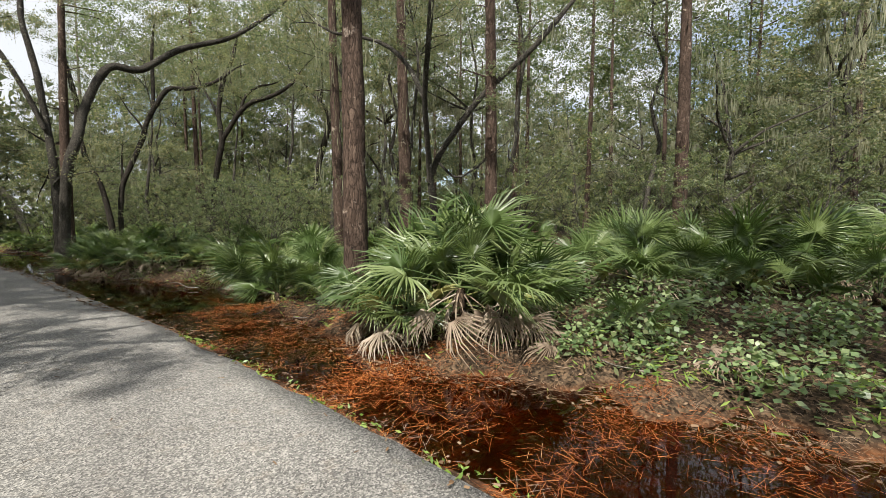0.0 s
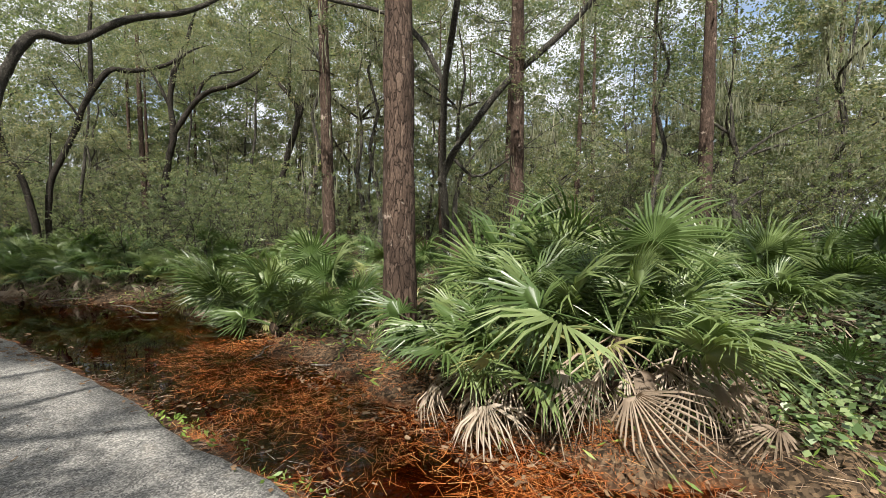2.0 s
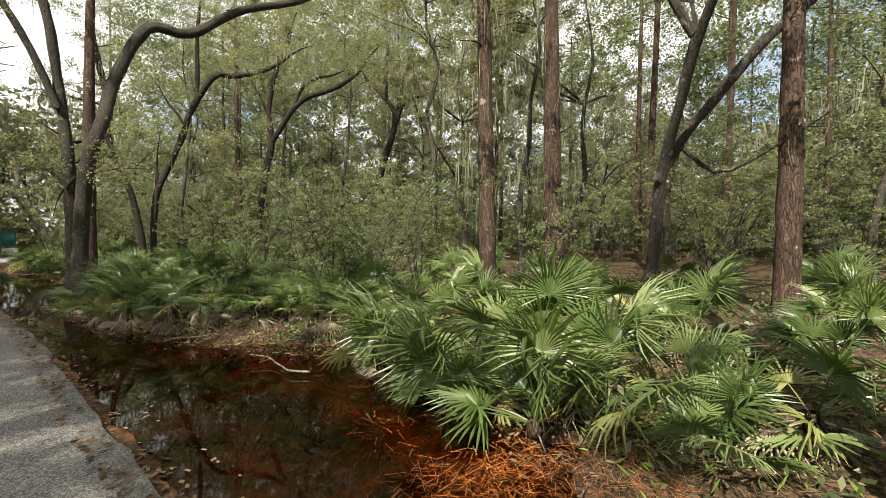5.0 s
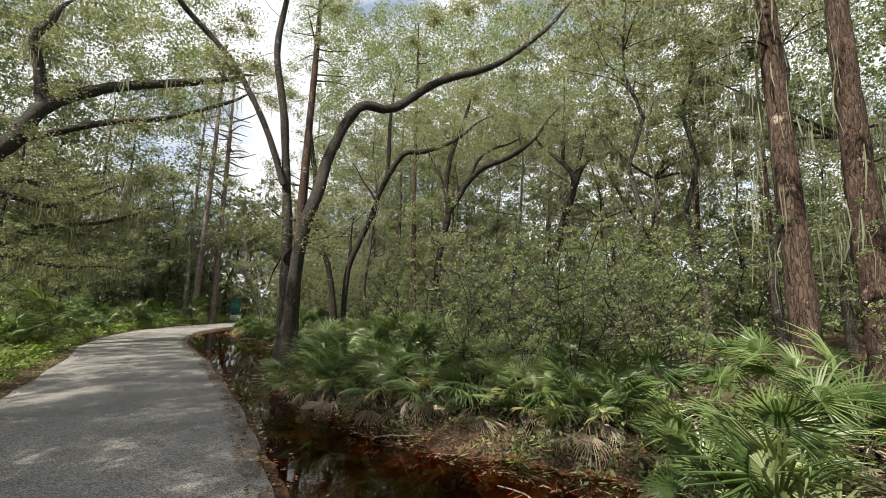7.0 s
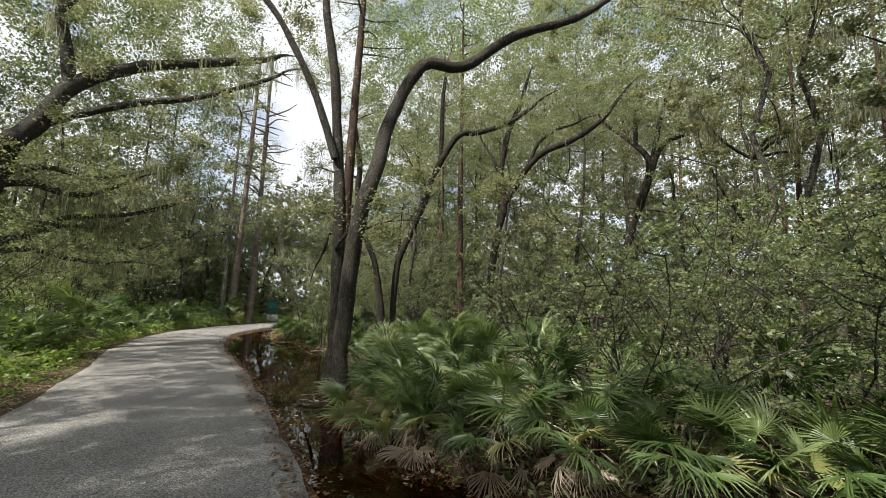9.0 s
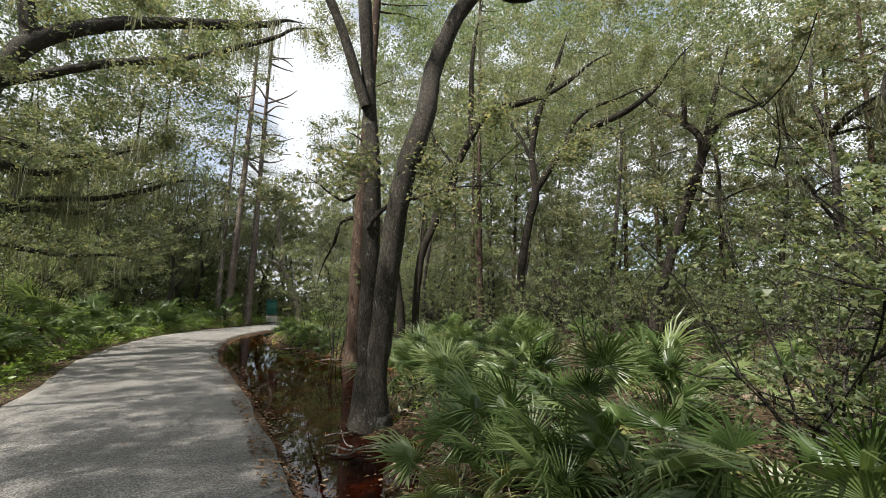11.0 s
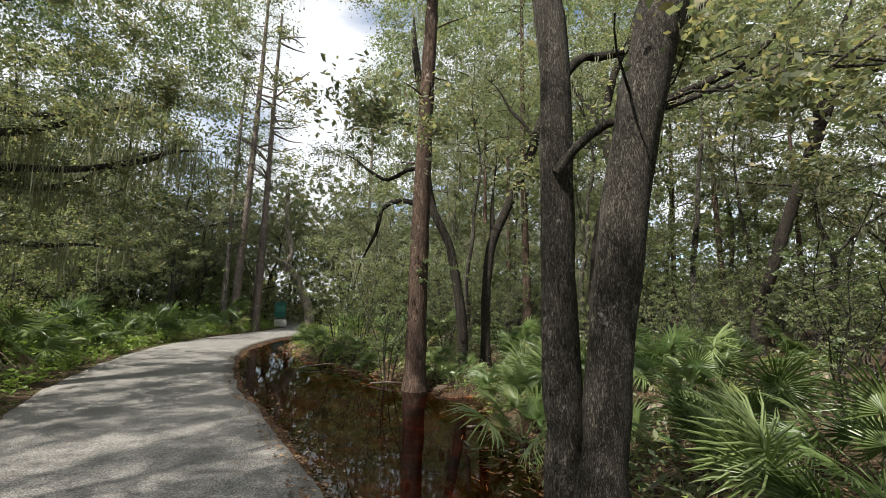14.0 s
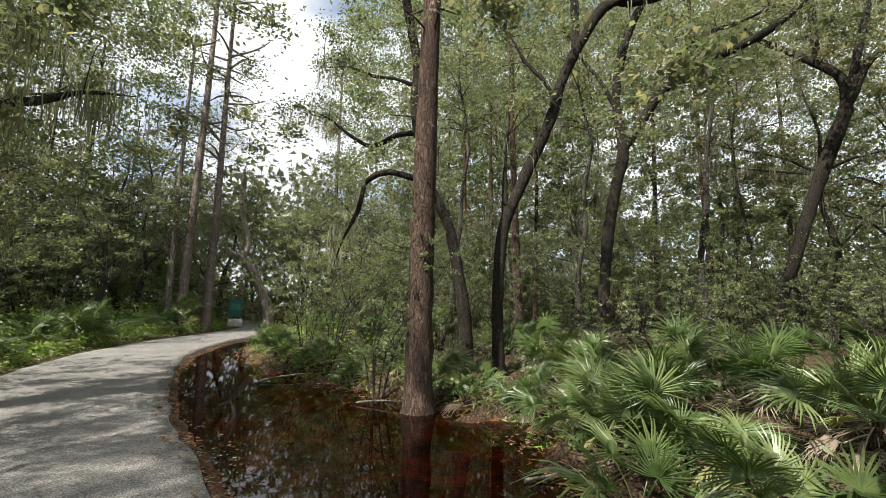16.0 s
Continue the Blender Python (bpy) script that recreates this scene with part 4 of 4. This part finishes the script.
# unseen tall trees added west of the path; high crowns shade asphalt, not verge
for x, y, s in ((-15.6, 2.4, 1.0), (-18.6, 4.4, 1.0), (-21.6, 6.2, 1.05), (-24.8, 8.4, 1.0), (-13.6, 0.8, 1.05)):
    copy_thing(CANOPY, pose(x, y, ground_at(x, y) - 0.05, 0, 0, x * 61) @ Matrix.Scale(s, 4))


def far_woods():
    """The closed wall of foliage in the distance."""
    g = np.random.default_rng(9)
    n = 120000
    tuft = np.repeat(np.stack([g.uniform(0, 2 * np.pi, 2400), g.uniform(50, 84, 2400), g.uniform(0.0, 1.0, 2400) ** 1.7 * 16 - 0.4], 1), 50, 0)
    c = np.stack([-10 + np.cos(tuft[:, 0]) * tuft[:, 1], 14 + np.sin(tuft[:, 0]) * tuft[:, 1], 0.6 + tuft[:, 2]], 1) + g.standard_normal((n, 3)) * np.array([1.6, 1.6, 1.1])
    ob = part_mesh("far_woods", quick_mesh("far_woods", *leaf_tris(c, 0.9, 0.6, g, 0.05)), OAK_LEAF)
    tagged(ob, "distant wall of green woodland foliage", "woods", kind="stuff")


def mid_woods():
    """Foliage of the closed woods behind the nearer trees: leafy tufts from the ground to the tree tops, lower over the path."""
    g = np.random.default_rng(19)
    n = 6600
    a, r = g.uniform(radians(-66), radians(104), n), 33 + 26 * g.uniform(0, 1, n)
    z = g.uniform(0, 1, n) ** 0.75 * r * 0.9
    lane = (a > radians(42)) & (a < radians(53))
    z = np.where(lane, z * 0.46, z)
    c = np.stack([-12 - np.sin(a) * r, 12 + np.cos(a) * r, 0.3 + z], 1)
    d, w = road_side(c[:, 0], c[:, 1])
    c = c[np.abs(d + 1.7) > 5.5]
    a, r = g.uniform(radians(-66), radians(104), 2600), g.uniform(38, 60, 2600)
    low = np.stack([-12 - np.sin(a) * r, 12 + np.cos(a) * r, g.uniform(0.2, 6.0, 2600)], 1)
    d, w = road_side(low[:, 0], low[:, 1])
    c = np.vstack([c, low[np.abs(d + 1.7) > 6]])
    c = np.repeat(c, 76, 0) + g.standard_normal((len(c) * 76, 3)) * np.array([0.58, 0.58, 0.4])
    ob = part_mesh("undergrowth_foliage", quick_mesh("undergrowth_foliage", *leaf_tris(c, 0.30, 0.18, g, 0.25)), SHRUB_LEAF)
    tagged(ob, "green foliage of the dense woods behind the nearer trees", "woods", kind="stuff")


far_woods()
mid_woods()


# ---- saw palmettos ----
def frond_mesh(seed, leaflets, blade, petiole, droop, material, dead=False, half_angle=0):
    """A fan leaf: a stalk along x, then a pleated hub that splits into narrow folded leaflets."""
    g = np.random.default_rng(seed)
    v, f = tube([(0, 0, 0, 0.011), (petiole * 0.5, 0, 0.04 * petiole, 0.009), (petiole, 0, 0.0, 0.007)], 5, 0.05, g, 0.25)
    pts, faces = [tuple(q) for q in v], [tuple(int(i) for i in q) for q in f]
    ring = len(pts) - 5
    hub = len(pts)
    pts.append((petiole + 0.01, 0, 0.004))
    faces += [(ring + i, ring + (i + 1) % 5, hub) for i in range(5)]
    spread = radians(half_angle or (118 if not dead else 80))
    step = 2 * spread / leaflets

    def place(a, r, z):
        return (petiole + r * math.cos(a), r * math.sin(a), z)
    split = (0.13 if dead else 0.27) * blade
    lift = 0.09 * blade
    valley = len(pts)
    for k in range(leaflets + 1):
        a = -spread + step * k
        pts.append(place(a, split * g.uniform(0.85, 1.1), lift * math.cos(a * 0.7) - 0.006))
    for k in range(leaflets):
        a = -spread + step * (k + 0.5)
        ln = blade * (1.0 - 0.28 * abs(a) / spread) * g.uniform(0.86, 1.08)
        aa = a + g.normal(0, 0.035)
        sag = droop * ln * g.uniform(0.3, 1.7)
        top = lift * math.cos(a * 0.7)
        w = min(0.0125, (0.2 if dead else 0.3) * blade * step * 0.5)
        o = len(pts)
        pts.append(place(a, split * 0.95, top + 0.012))
        for u, ww, z in ((0.68, 1.0, top - sag * 0.3), (1.0, 0.0, top * 0.6 - sag)):
            r = ln * u
            if ww:
                pts.append(place(aa - w / r, r, z - 0.004))
                pts.append(place(aa, r, z + 0.008))
                pts.append(place(aa + w / r, r, z - 0.004))
            else:
                pts.append(place(aa + g.normal(0, 0.02), r, z))
        l, r_ = valley + k, valley + k + 1
        faces += [(hub, l, o), (hub, o, r_), (l, o + 1, o + 2, o), (o, o + 2, o + 3, r_), (o + 1, o + 4, o + 2), (o + 2, o + 4, o + 3)]
    me = bpy.data.meshes.new("frond")
    me.from_pydata(pts, [], faces)
    me.update()
    me.materials.append(material)
    return me


GREEN_FRONDS = [frond_mesh(41 + k, 23 + k, 0.58 + 0.05 * k, 0.5 + 0.11 * k, 0.08 + 0.08 * k, FROND) for k in range(4)]
YELLOW_FROND = frond_mesh(51, 18, 0.58, 0.6, 0.25, FROND_YELLOW)
DEAD_FRONDS = [frond_mesh(61 + k, 18, 0.58, 0.5, 0.5 + 0.2 * k, FROND_DEAD, True) for k in range(2)] + [frond_mesh(63, 15, 0.52, 0.34, 0.25, FROND_DEAD, True, 34)]


def stem_mesh(seed):
    g = np.random.default_rng(seed)
    me = quick_mesh("stem", *tube([(-0.45, 0, -0.06, 0.055), (-0.2, 0.03, 0.03, 0.075), (0, 0, 0.12, 0.08), (0.03, 0.01, 0.28, 0.05)], 9, 0.16, g, 0.06))
    me.materials.append(FIBRE)
    return me


STEM = stem_mesh(3)


def raised_stem(seed, rise):
    g = np.random.default_rng(seed)
    me = quick_mesh("stem", *tube([(-0.35, 0.05, -0.15, 0.06), (-0.15, 0.02, rise * 0.3, 0.085), (-0.03, 0, rise * 0.7, 0.095), (0.02, 0.01, rise + 0.14, 0.05)], 10, 0.18, g, 0.06))
    me.materials.append(FIBRE)
    return me


def palmetto(seed, green, dead, yellow, low=15, high=80, rise=0.0):
    """A saw palmetto: a creeping fibrous stem, a rosette of green fans and a skirt of dead ones."""
    g = np.random.default_rng(seed)
    plant = tagged(new("saw_palmetto"), "saw palmetto with green fan fronds and a skirt of dead ones" if dead > 2 else "saw palmetto with spreading green fan fronds", "palmetto", "saw palmettos")
    st = new("stem", raised_stem(seed, rise) if rise else STEM)
    st.parent = plant
    for k in range(green + dead + yellow):
        kind = "frond" if k < green else "yellow_frond" if k < green + yellow else "dead_frond"
        me = GREEN_FRONDS[k % 4] if k < green else YELLOW_FROND if k < green + yellow else DEAD_FRONDS[k % 2 + (1 if rise else 0)]
        ob = new(kind, me)
        if kind != "frond":
            tagged(ob, "withered brown fan frond" if kind == "dead_frond" else "yellowing fan frond")
        ob.parent = plant
        lift = low + (high - low) * ((k * 0.618) % 1.0) if k < green else g.uniform(0, 25) if kind == "yellow_frond" else g.uniform(-82, -22) if rise else g.uniform(-48, 2)
        s = g.uniform(0.8, 1.12) if kind == "frond" else g.uniform(0.62, 1.15)
        ob.matrix_basis = pose(0, 0, 0.2 + rise * (0.9 if k < green else g.uniform(0.35, 0.95)), 0, 0, k * 137.5 + g.uniform(-25, 25)) @ pose(0, 0, 0, g.uniform(-50, 50), -lift, 0) @ Matrix.Scale(s, 4)
    return plant


PALMS = [palmetto(71, 13, 7, 1), palmetto(72, 17, 3, 1, 10, 75), palmetto(73, 11, 2, 0, 20, 85), palmetto(74, 11, 11, 2, 5, 70), palmetto(75, 9, 1, 1, 10, 65), palmetto(76, 7, 10, 3, 0, 55), palmetto(77, 10, 12, 2, -5, 70, 0.5), palmetto(78, 9, 9, 3, -10, 60, 0.32)]
for k, ob in enumerate(PALMS):
    ob.matrix_basis = pose(3.5 + 1.5 * k, 9.5 + 0.7 * k, ground_at(3.5 + 1.5 * k, 9.5 + 0.7 * k), 0, 0, 50 * k)

KEY_PALMS = ((0.2, 5.25, 6, 1.0), (-0.5, 5.65, 7, 0.95), (0.8, 5.3, 6, 0.85), (0.75, 5.8, 0, 0.95), (-0.85, 6.0, 7, 0.8), (-0.35, 6.1, 1, 0.9), (0.35, 6.4, 1, 1.15), (1.2, 6.4, 0, 1.0), (-0.2, 7.0, 2, 1.2), (0.9, 7.4, 1, 1.2), (-0.9, 6.6, 4, 0.8),
             (2.3, 5.1, 4, 0.6), (3.3, 7.1, 1, 0.9), (4.3, 7.3, 3, 0.9), (5.2, 7.5, 1, 1.0), (6.2, 7.4, 2, 1.0), (4.7, 6.5, 4, 0.85), (7.0, 7.6, 1, 1.0), (3.7, 8.3, 2, 1.0), (5.7, 8.7, 0, 1.0), (2.4, 7.6, 4, 0.9), (6.1, 5.9, 4, 0.9),
             (-3.5, 9.0, 1, 0.9), (-2.8, 9.3, 0, 0.9), (-4.3, 9.6, 1, 0.9), (-3.3, 10.2, 2, 1.0), (-2.3, 8.9, 4, 0.75), (-5.0, 10.7, 1, 0.85),
             (-6.7, 13.3, 3, 0.7), (-8.1, 13.3, 7, 0.75), (-9.5, 13.6, 6, 0.75), (-10.6, 13.8, 7, 0.8), (-11.3, 14.3, 3, 0.75), (-12.2, 15.2, 0, 0.7), (-12.9, 16.2, 1, 0.75), (-10.4, 14.8, 3, 0.75),
             (-13.4, 17.3, 0, 0.7), (-12.2, 17.2, 2, 0.8), (-11.2, 16.2, 1, 0.8), (-10.2, 17.0, 2, 0.85), (-12.8, 18.6, 1, 0.75), (-14.6, 18.2, 4, 0.7), (-15.4, 19.6, 0, 0.7), (-16.8, 23.2, 1, 0.65), (-18.2, 22.9, 4, 0.55),
             (-5.9, 13.4, 7, 0.75), (-5.1, 13.3, 7, 0.7), (-6.2, 14.0, 3, 0.75), (-4.6, 12.4, 3, 0.75), (-8.8, 14.2, 3, 0.7), (-15.8, 23.0, 0, 0.65), (-14.6, 22.6, 1, 0.75), (-13.6, 21.6, 0, 0.8), (-8.8, 13.3, 7, 0.72), (-7.4, 13.1, 7, 0.7), (-11.5, 13.9, 6, 0.7), (-7.0, 14.9, 1, 0.85),
             (-11.9, 13.7, 7, 0.7), (-10.9, 13.55, 6, 0.65), (-9.8, 13.3, 7, 0.75), (-8.9, 13.05, 6, 0.6), (-8.0, 12.95, 7, 0.7), (-7.2, 12.95, 7, 0.6), (-6.5, 12.75, 6, 0.65), (-5.4, 11.1, 6, 0.7), (-6.2, 13.1, 7, 0.7), (-5.0, 11.8, 7, 0.75),
             (-15.5, 18.6, 4, 0.8), (-15.0, 19.3, 1, 0.75), (-15.0, 21.2, 0, 0.75), (-15.7, 19.9, 1, 0.7), (-14.2, 23.6, 1, 0.85))
for x, y, k, s in KEY_PALMS:
    taken.append((x, y))
    copy_thing(PALMS[k], pose(x, y, ground_at(x, y), 0, 0, (x * 91 + y * 57) % 360) @ Matrix.Scale(s, 4))
scatter([PALMS[7], PALMS[4], PALMS[3], PALMS[2]], 26, (-31, -2, 3, 33), 0.62, lambda d, w: w + 0.3 < d < w + 0.9, (0.5, 0.72))
scatter(PALMS, 76, (-30, 10, 6.5, 34), 0.85, lambda d, w: w + 0.9 < d < 13, (0.6, 0.92))
scatter(PALMS, 30, (-40, -17, 11, 34), 0.9, lambda d, w: -6.6 < d < -4.5, (0.9, 1.3))


# ---- low growth, litter and small things ----
def fallen_fronds():
    g = np.random.default_rng(52)
    made = 0
    while made < 52:
        x, y = g.uniform(-24, 5), g.uniform(2.5, 26)
        d, w = road_side(np.array([x]), np.array([y]))
        if not w[0] + 0.25 < d[0] < w[0] + 1.5:
            continue
        ob = tagged(new("fallen_frond", DEAD_FRONDS[made % 3]), "withered brown palmetto frond lying on the bank", "dead leaf", "fallen fronds")
        s = g.uniform(0.6, 0.95)
        ob.matrix_basis = pose(x, y, max(ground_at(x, y), -0.1) + 0.09, 0, 0, g.uniform(0, 360)) @ pose(0, 0, 0, g.uniform(-20, 20), g.uniform(2, 9), 0) @ Matrix.Scale(s, 4)
        made += 1


fallen_fronds()


def spots(count, area, keep, g):
    x, y = g.uniform(area[0], area[1], count), g.uniform(area[2], area[3], count)
    d, w = road_side(x, y)
    ok = keep(d, w)
    return x[ok], y[ok]


def low_growth(name, label, category, seed, count, area, keep, height, length, width, material, up=0.6):
    g = np.random.default_rng(seed)
    x, y = spots(count, area, keep, g)
    tuft = 0.5 + 0.5 * ripple(x, y, 2.7, seed)
    ok = g.uniform(0, 1, len(x)) < np.clip(tuft, 0.1, 1)
    x, y = x[ok], y[ok]
    z = ground_height(x, y) + 0.02 + g.uniform(0, 1, len(x)) ** 1.4 * height * (0.4 + 0.6 * np.clip(0.5 + 0.5 * ripple(x, y, 0.9, seed + 2), 0, 1))
    ob = part_mesh(name, quick_mesh(name, *leaf_quads(np.stack([x, y, z], 1), length, width, g, up)), material)
    return tagged(ob, label, category, kind="stuff")


low_growth("ground_vines", "bright broad-leaved vines covering the bank", "vines", 81, 26000, (1.0, 8.5, 2.5, 9.0), lambda d, w: (d > w + 0.25) & (d < w + 3.2), 0.5, 0.072, 0.06, COVER_LEAF, 0.75)
low_growth("roadside_weeds", "bright green weeds and ferns beside the path", "weeds", 82, 330000, (-46, -13, 5, 40), lambda d, w: (d < -3.75) & (d > -9), 0.8, 0.13, 0.055, WEED_LEAF)
low_growth("roadside_ferns", "tall ferns and leafy bushes behind the verge", "weeds", 88, 150000, (-46, -17, 8, 42), lambda d, w: (d < -4.7) & (d > -8.5), 1.9, 0.17, 0.06, WEED_LEAF, 0.5)
low_growth("bank_weeds", "leafy green undergrowth between the palmettos", "weeds", 83, 240000, (-36, 10, 4, 38), lambda d, w: (d > w + 0.25) & (d < 12), 0.55, 0.10, 0.045, SHRUB_LEAF)
low_growth("bank_grass", "sparse green grass and seedlings on the wet bank", "grass", 87, 150000, (-33, 5, 3, 35), lambda d, w: (d > w - 0.15) & (d < w + 1.3), 0.22, 0.11, 0.02, WEED_LEAF, 0.2)
low_growth("bank_seedlings", "low leafy seedlings and creepers along the wet bank", "weeds", 89, 110000, (-20, -2, 8, 26), lambda d, w: (d > w - 0.05) & (d < w + 1.6), 0.4, 0.075, 0.035, SHRUB_LEAF, 0.5)
low_growth("island_shrubs", "yellow-green leafy plants at the water's edge", "weeds", 84, 16000, (-31, -19.5, 20, 33), lambda d, w: (d > w + 0.1) & (d < w + 2.6), 1.1, 0.12, 0.06, WEED_LEAF)
low_growth("edge_grass", "short grass and clover along the asphalt edge", "grass", 85, 34000, (-4, 6, -2, 7), lambda d, w: (d > -0.02) & (d < 0.36), 0.06, 0.055, 0.02, WEED_LEAF, 0.3)
low_growth("verge_grass", "thin grass on the sandy verge", "grass", 86, 150000, (-36, -8, 2, 28), lambda d, w: (d < -3.45) & (d > -5), 0.07, 0.07, 0.012, WEED_LEAF, 0.2)


def strewn(name, label, category, seed, count, area, keep, length, width, material, rise=0.01, sunk=0.0, mats=0.5, fade=None):
    """Thin fallen pieces that lie flat on the ground or float on the water."""
    g = np.random.default_rng(seed)
    x, y = spots(count, area, keep, g)
    ok = g.uniform(0, 1, len(x)) < np.clip(1.05 - mats + mats * ripple(x, y, 1.7, seed * 0.3), 0.04, 1)
    if fade:
        ok &= g.uniform(0, 1, len(x)) < fade(x + 0.35 * ripple(x, y, 2.1, 4.0))
    x, y = x[ok], y[ok]
    z = np.maximum(ground_height(x, y), -0.103 - sunk * g.uniform(-0.7, 1, len(x)).clip(0, 1)) + g.uniform(0.002, rise, len(x))
    d, w = road_side(x, y)
    z = np.where((d < 0) & (d > -3.4), 0.024, z)
    n = len(x)
    a = g.uniform(0, 2 * np.pi, n)
    L = np.stack([np.cos(a), np.sin(a), g.normal(0, 0.05, n)], 1) * (length * g.uniform(0.5, 1.2, n))[:, None] / 2
    W = np.stack([-np.sin(a), np.cos(a), g.normal(0, 0.3, n)], 1) * width / 2
    c = np.stack([x, y, z], 1)
    v = np.stack([c - L - W, c - L + W, c + L + W, c + L - W], 1).reshape(-1, 3)
    ob = part_mesh(name, quick_mesh(name, v, np.arange(4 * n).reshape(-1, 4)), material)
    return tagged(ob, label, category, kind="stuff")


strewn("pine_needles", "thick orange mat of pine needles on shallow water", "pine needles", 91, 90000, (-5.6, 1.6, 1.5, 9.5), lambda d, w: (d > 0.05) & (d < w + 0.4), 0.17, 0.0022, NEEDLE, 0.012, 0.085, 0.55, lambda x: np.clip((x + 5.0) / 1.2, 0, 1) * np.clip((0.9 - x) / 1.6, 0, 1))
strewn("pine_needles", "loose orange pine needles drifting on tea-brown water", "pine needles", 99, 46000, (-1.0, 6, 1.0, 7.0), lambda d, w: (d > 0.08) & (d < w + 0.3), 0.16, 0.0022, NEEDLE, 0.01, 0.09, 0.95)
strewn("pine_needles", "orange pine needles along the flooded edge", "pine needles", 92, 16000, (-30, -6, 8, 28), lambda d, w: (d > w - 0.9) & (d < w + 0.6), 0.17, 0.004, NEEDLE, sunk=0.05)
strewn("pine_needles", "brown pine needles strewn over the bank", "pine needles", 96, 60000, (-12, 6, 2, 15), lambda d, w: (d > w - 0.4) & (d < w + 2), 0.16, 0.004, LITTER, 0.02)
strewn("pine_needles", "pale dry pine straw along the bank and the asphalt edge", "pine needles", 98, 42000, (-5, 7, -1, 10), lambda d, w: ((d > 0.0) & (d < 0.4)) | ((d > w - 0.1) & (d < w + 1.5)), 0.15, 0.0028, STRAW, 0.02)
strewn("leaf_litter", "brown fallen leaves on the bank", "leaf litter", 93, 150000, (-31, 8, 2.5, 33), lambda d, w: (d > w - 0.5) & (d < w + 3.2), 0.055, 0.022, LITTER, 0.03)
strewn("dry_grass", "pale dry grass and straw on the sandy verge", "grass", 101, 90000, (-32, -8, 3, 26), lambda d, w: (d < -3.44) & (d > -4.9), 0.09, 0.006, STRAW, 0.03)
strewn("leaf_litter", "scattered dry leaves and needles on the asphalt", "leaf litter", 94, 2600, (-26, 3, -2, 22), lambda d, w: (d < 0.2) & (d > -3.4), 0.06, 0.008, LITTER, 0.004)
strewn("leaf_litter", "damp brown leaves along the path's edge", "leaf litter", 95, 70000, (-30, 5, -2, 28), lambda d, w: (d > -0.10) & (d < 0.55), 0.05, 0.02, LITTER, 0.012)
strewn("leaf_litter", "wet leaves and twigs washed against the asphalt edge", "leaf litter", 97, 160000, (-33, -5, 7, 31), lambda d, w: (d > -0.22) & (d < 0.24), 0.06, 0.024, LITTER, 0.02)


def trail_sign(x, y, turn):
    """A green trail board on two posts with a pale box below."""
    s = tagged(new("trail_sign"), "green trail information board on a pale low plinth", "sign")
    z = ground_at(x, y)
    s.matrix_basis = pose(x, y, z, 0, 0, turn)

    def block(name, size, at, material, label=""):
        bm = bmesh.new()
        bmesh.ops.create_cube(bm, size=1.0)
        bmesh.ops.scale(bm, vec=size, verts=bm.verts)
        bmesh.ops.bevel(bm, geom=bm.edges[:], offset=min(size) * 0.15, segments=2, affect="EDGES")
        bmesh.ops.translate(bm, vec=at, verts=bm.verts)
        me = bpy.data.meshes.new(name)
        bm.to_mesh(me)
        bm.free()
        part_mesh(name, me, material, s, label)
    for px in (-0.42, 0.42):
        block("post", (0.1, 0.1, 2.2), (px, 0.06, 1.1), SIGN_POST)
    block("board", (0.95, 0.05, 1.35), (0, 0, 1.45), SIGN_GREEN, "green board")
    block("panel", (0.7, 0.02, 0.5), (0, -0.036, 1.55), plain_material("sign_pale_green", (0.06, 0.22, 0.175)), "paler green panel")
    block("plinth", (1.0, 0.4, 0.6), (0.1, 0, 0.3), SIGN_PALE, "pale plinth")


trail_sign(-43.2, 40.6, 43)


def stick(x, y, turn, length, radius, seed):
    g = np.random.default_rng(seed)
    z = max(ground_at(x, y), -0.1) + radius + 0.02
    pts = [(u * length, g.normal(0, 0.05), 0.02 * math.sin(u * 7 + seed), radius * (1 - 0.6 * u)) for u in np.linspace(0, 1, 6)]
    ob = tagged(part_mesh("fallen_stick", quick_mesh("fallen_stick", *tube(pts, 6, 0.12, g, 0.12)), DEAD_WOOD, smooth=True), "grey fallen stick lying at the water's edge", "stick", "fallen sticks")
    ob.matrix_basis = pose(x, y, z, 0, -3, turn)


for k, (x, y, turn, length, radius) in enumerate(((2.3, 3.9, 130, 0.9, 0.014), (3.0, 4.4, 100, 1.3, 0.02), (-14.2, 14.9, 20, 0.8, 0.016), (-14.5, 15.2, 70, 0.9, 0.014), (-13.9, 15.0, 140, 0.7, 0.012), (-13.9, 14.7, 60, 0.8, 0.013), (-16.6, 19.2, 30, 1.4, 0.018), (-20.2, 21.6, 10, 1.6, 0.02), (-9.2, 12.2, 40, 1.1, 0.015), (-6.2, 10.6, 150, 1.2, 0.016), (-2.6, 7.3, 10, 0.9, 0.012), (-3.4, 7.6, 80, 0.7, 0.012), (-11.9, 13.4, 110, 1.0, 0.015), (-23.5, 22.6, 60, 1.8, 0.025))):
    stick(x, y, turn, length, radius, 300 + k)
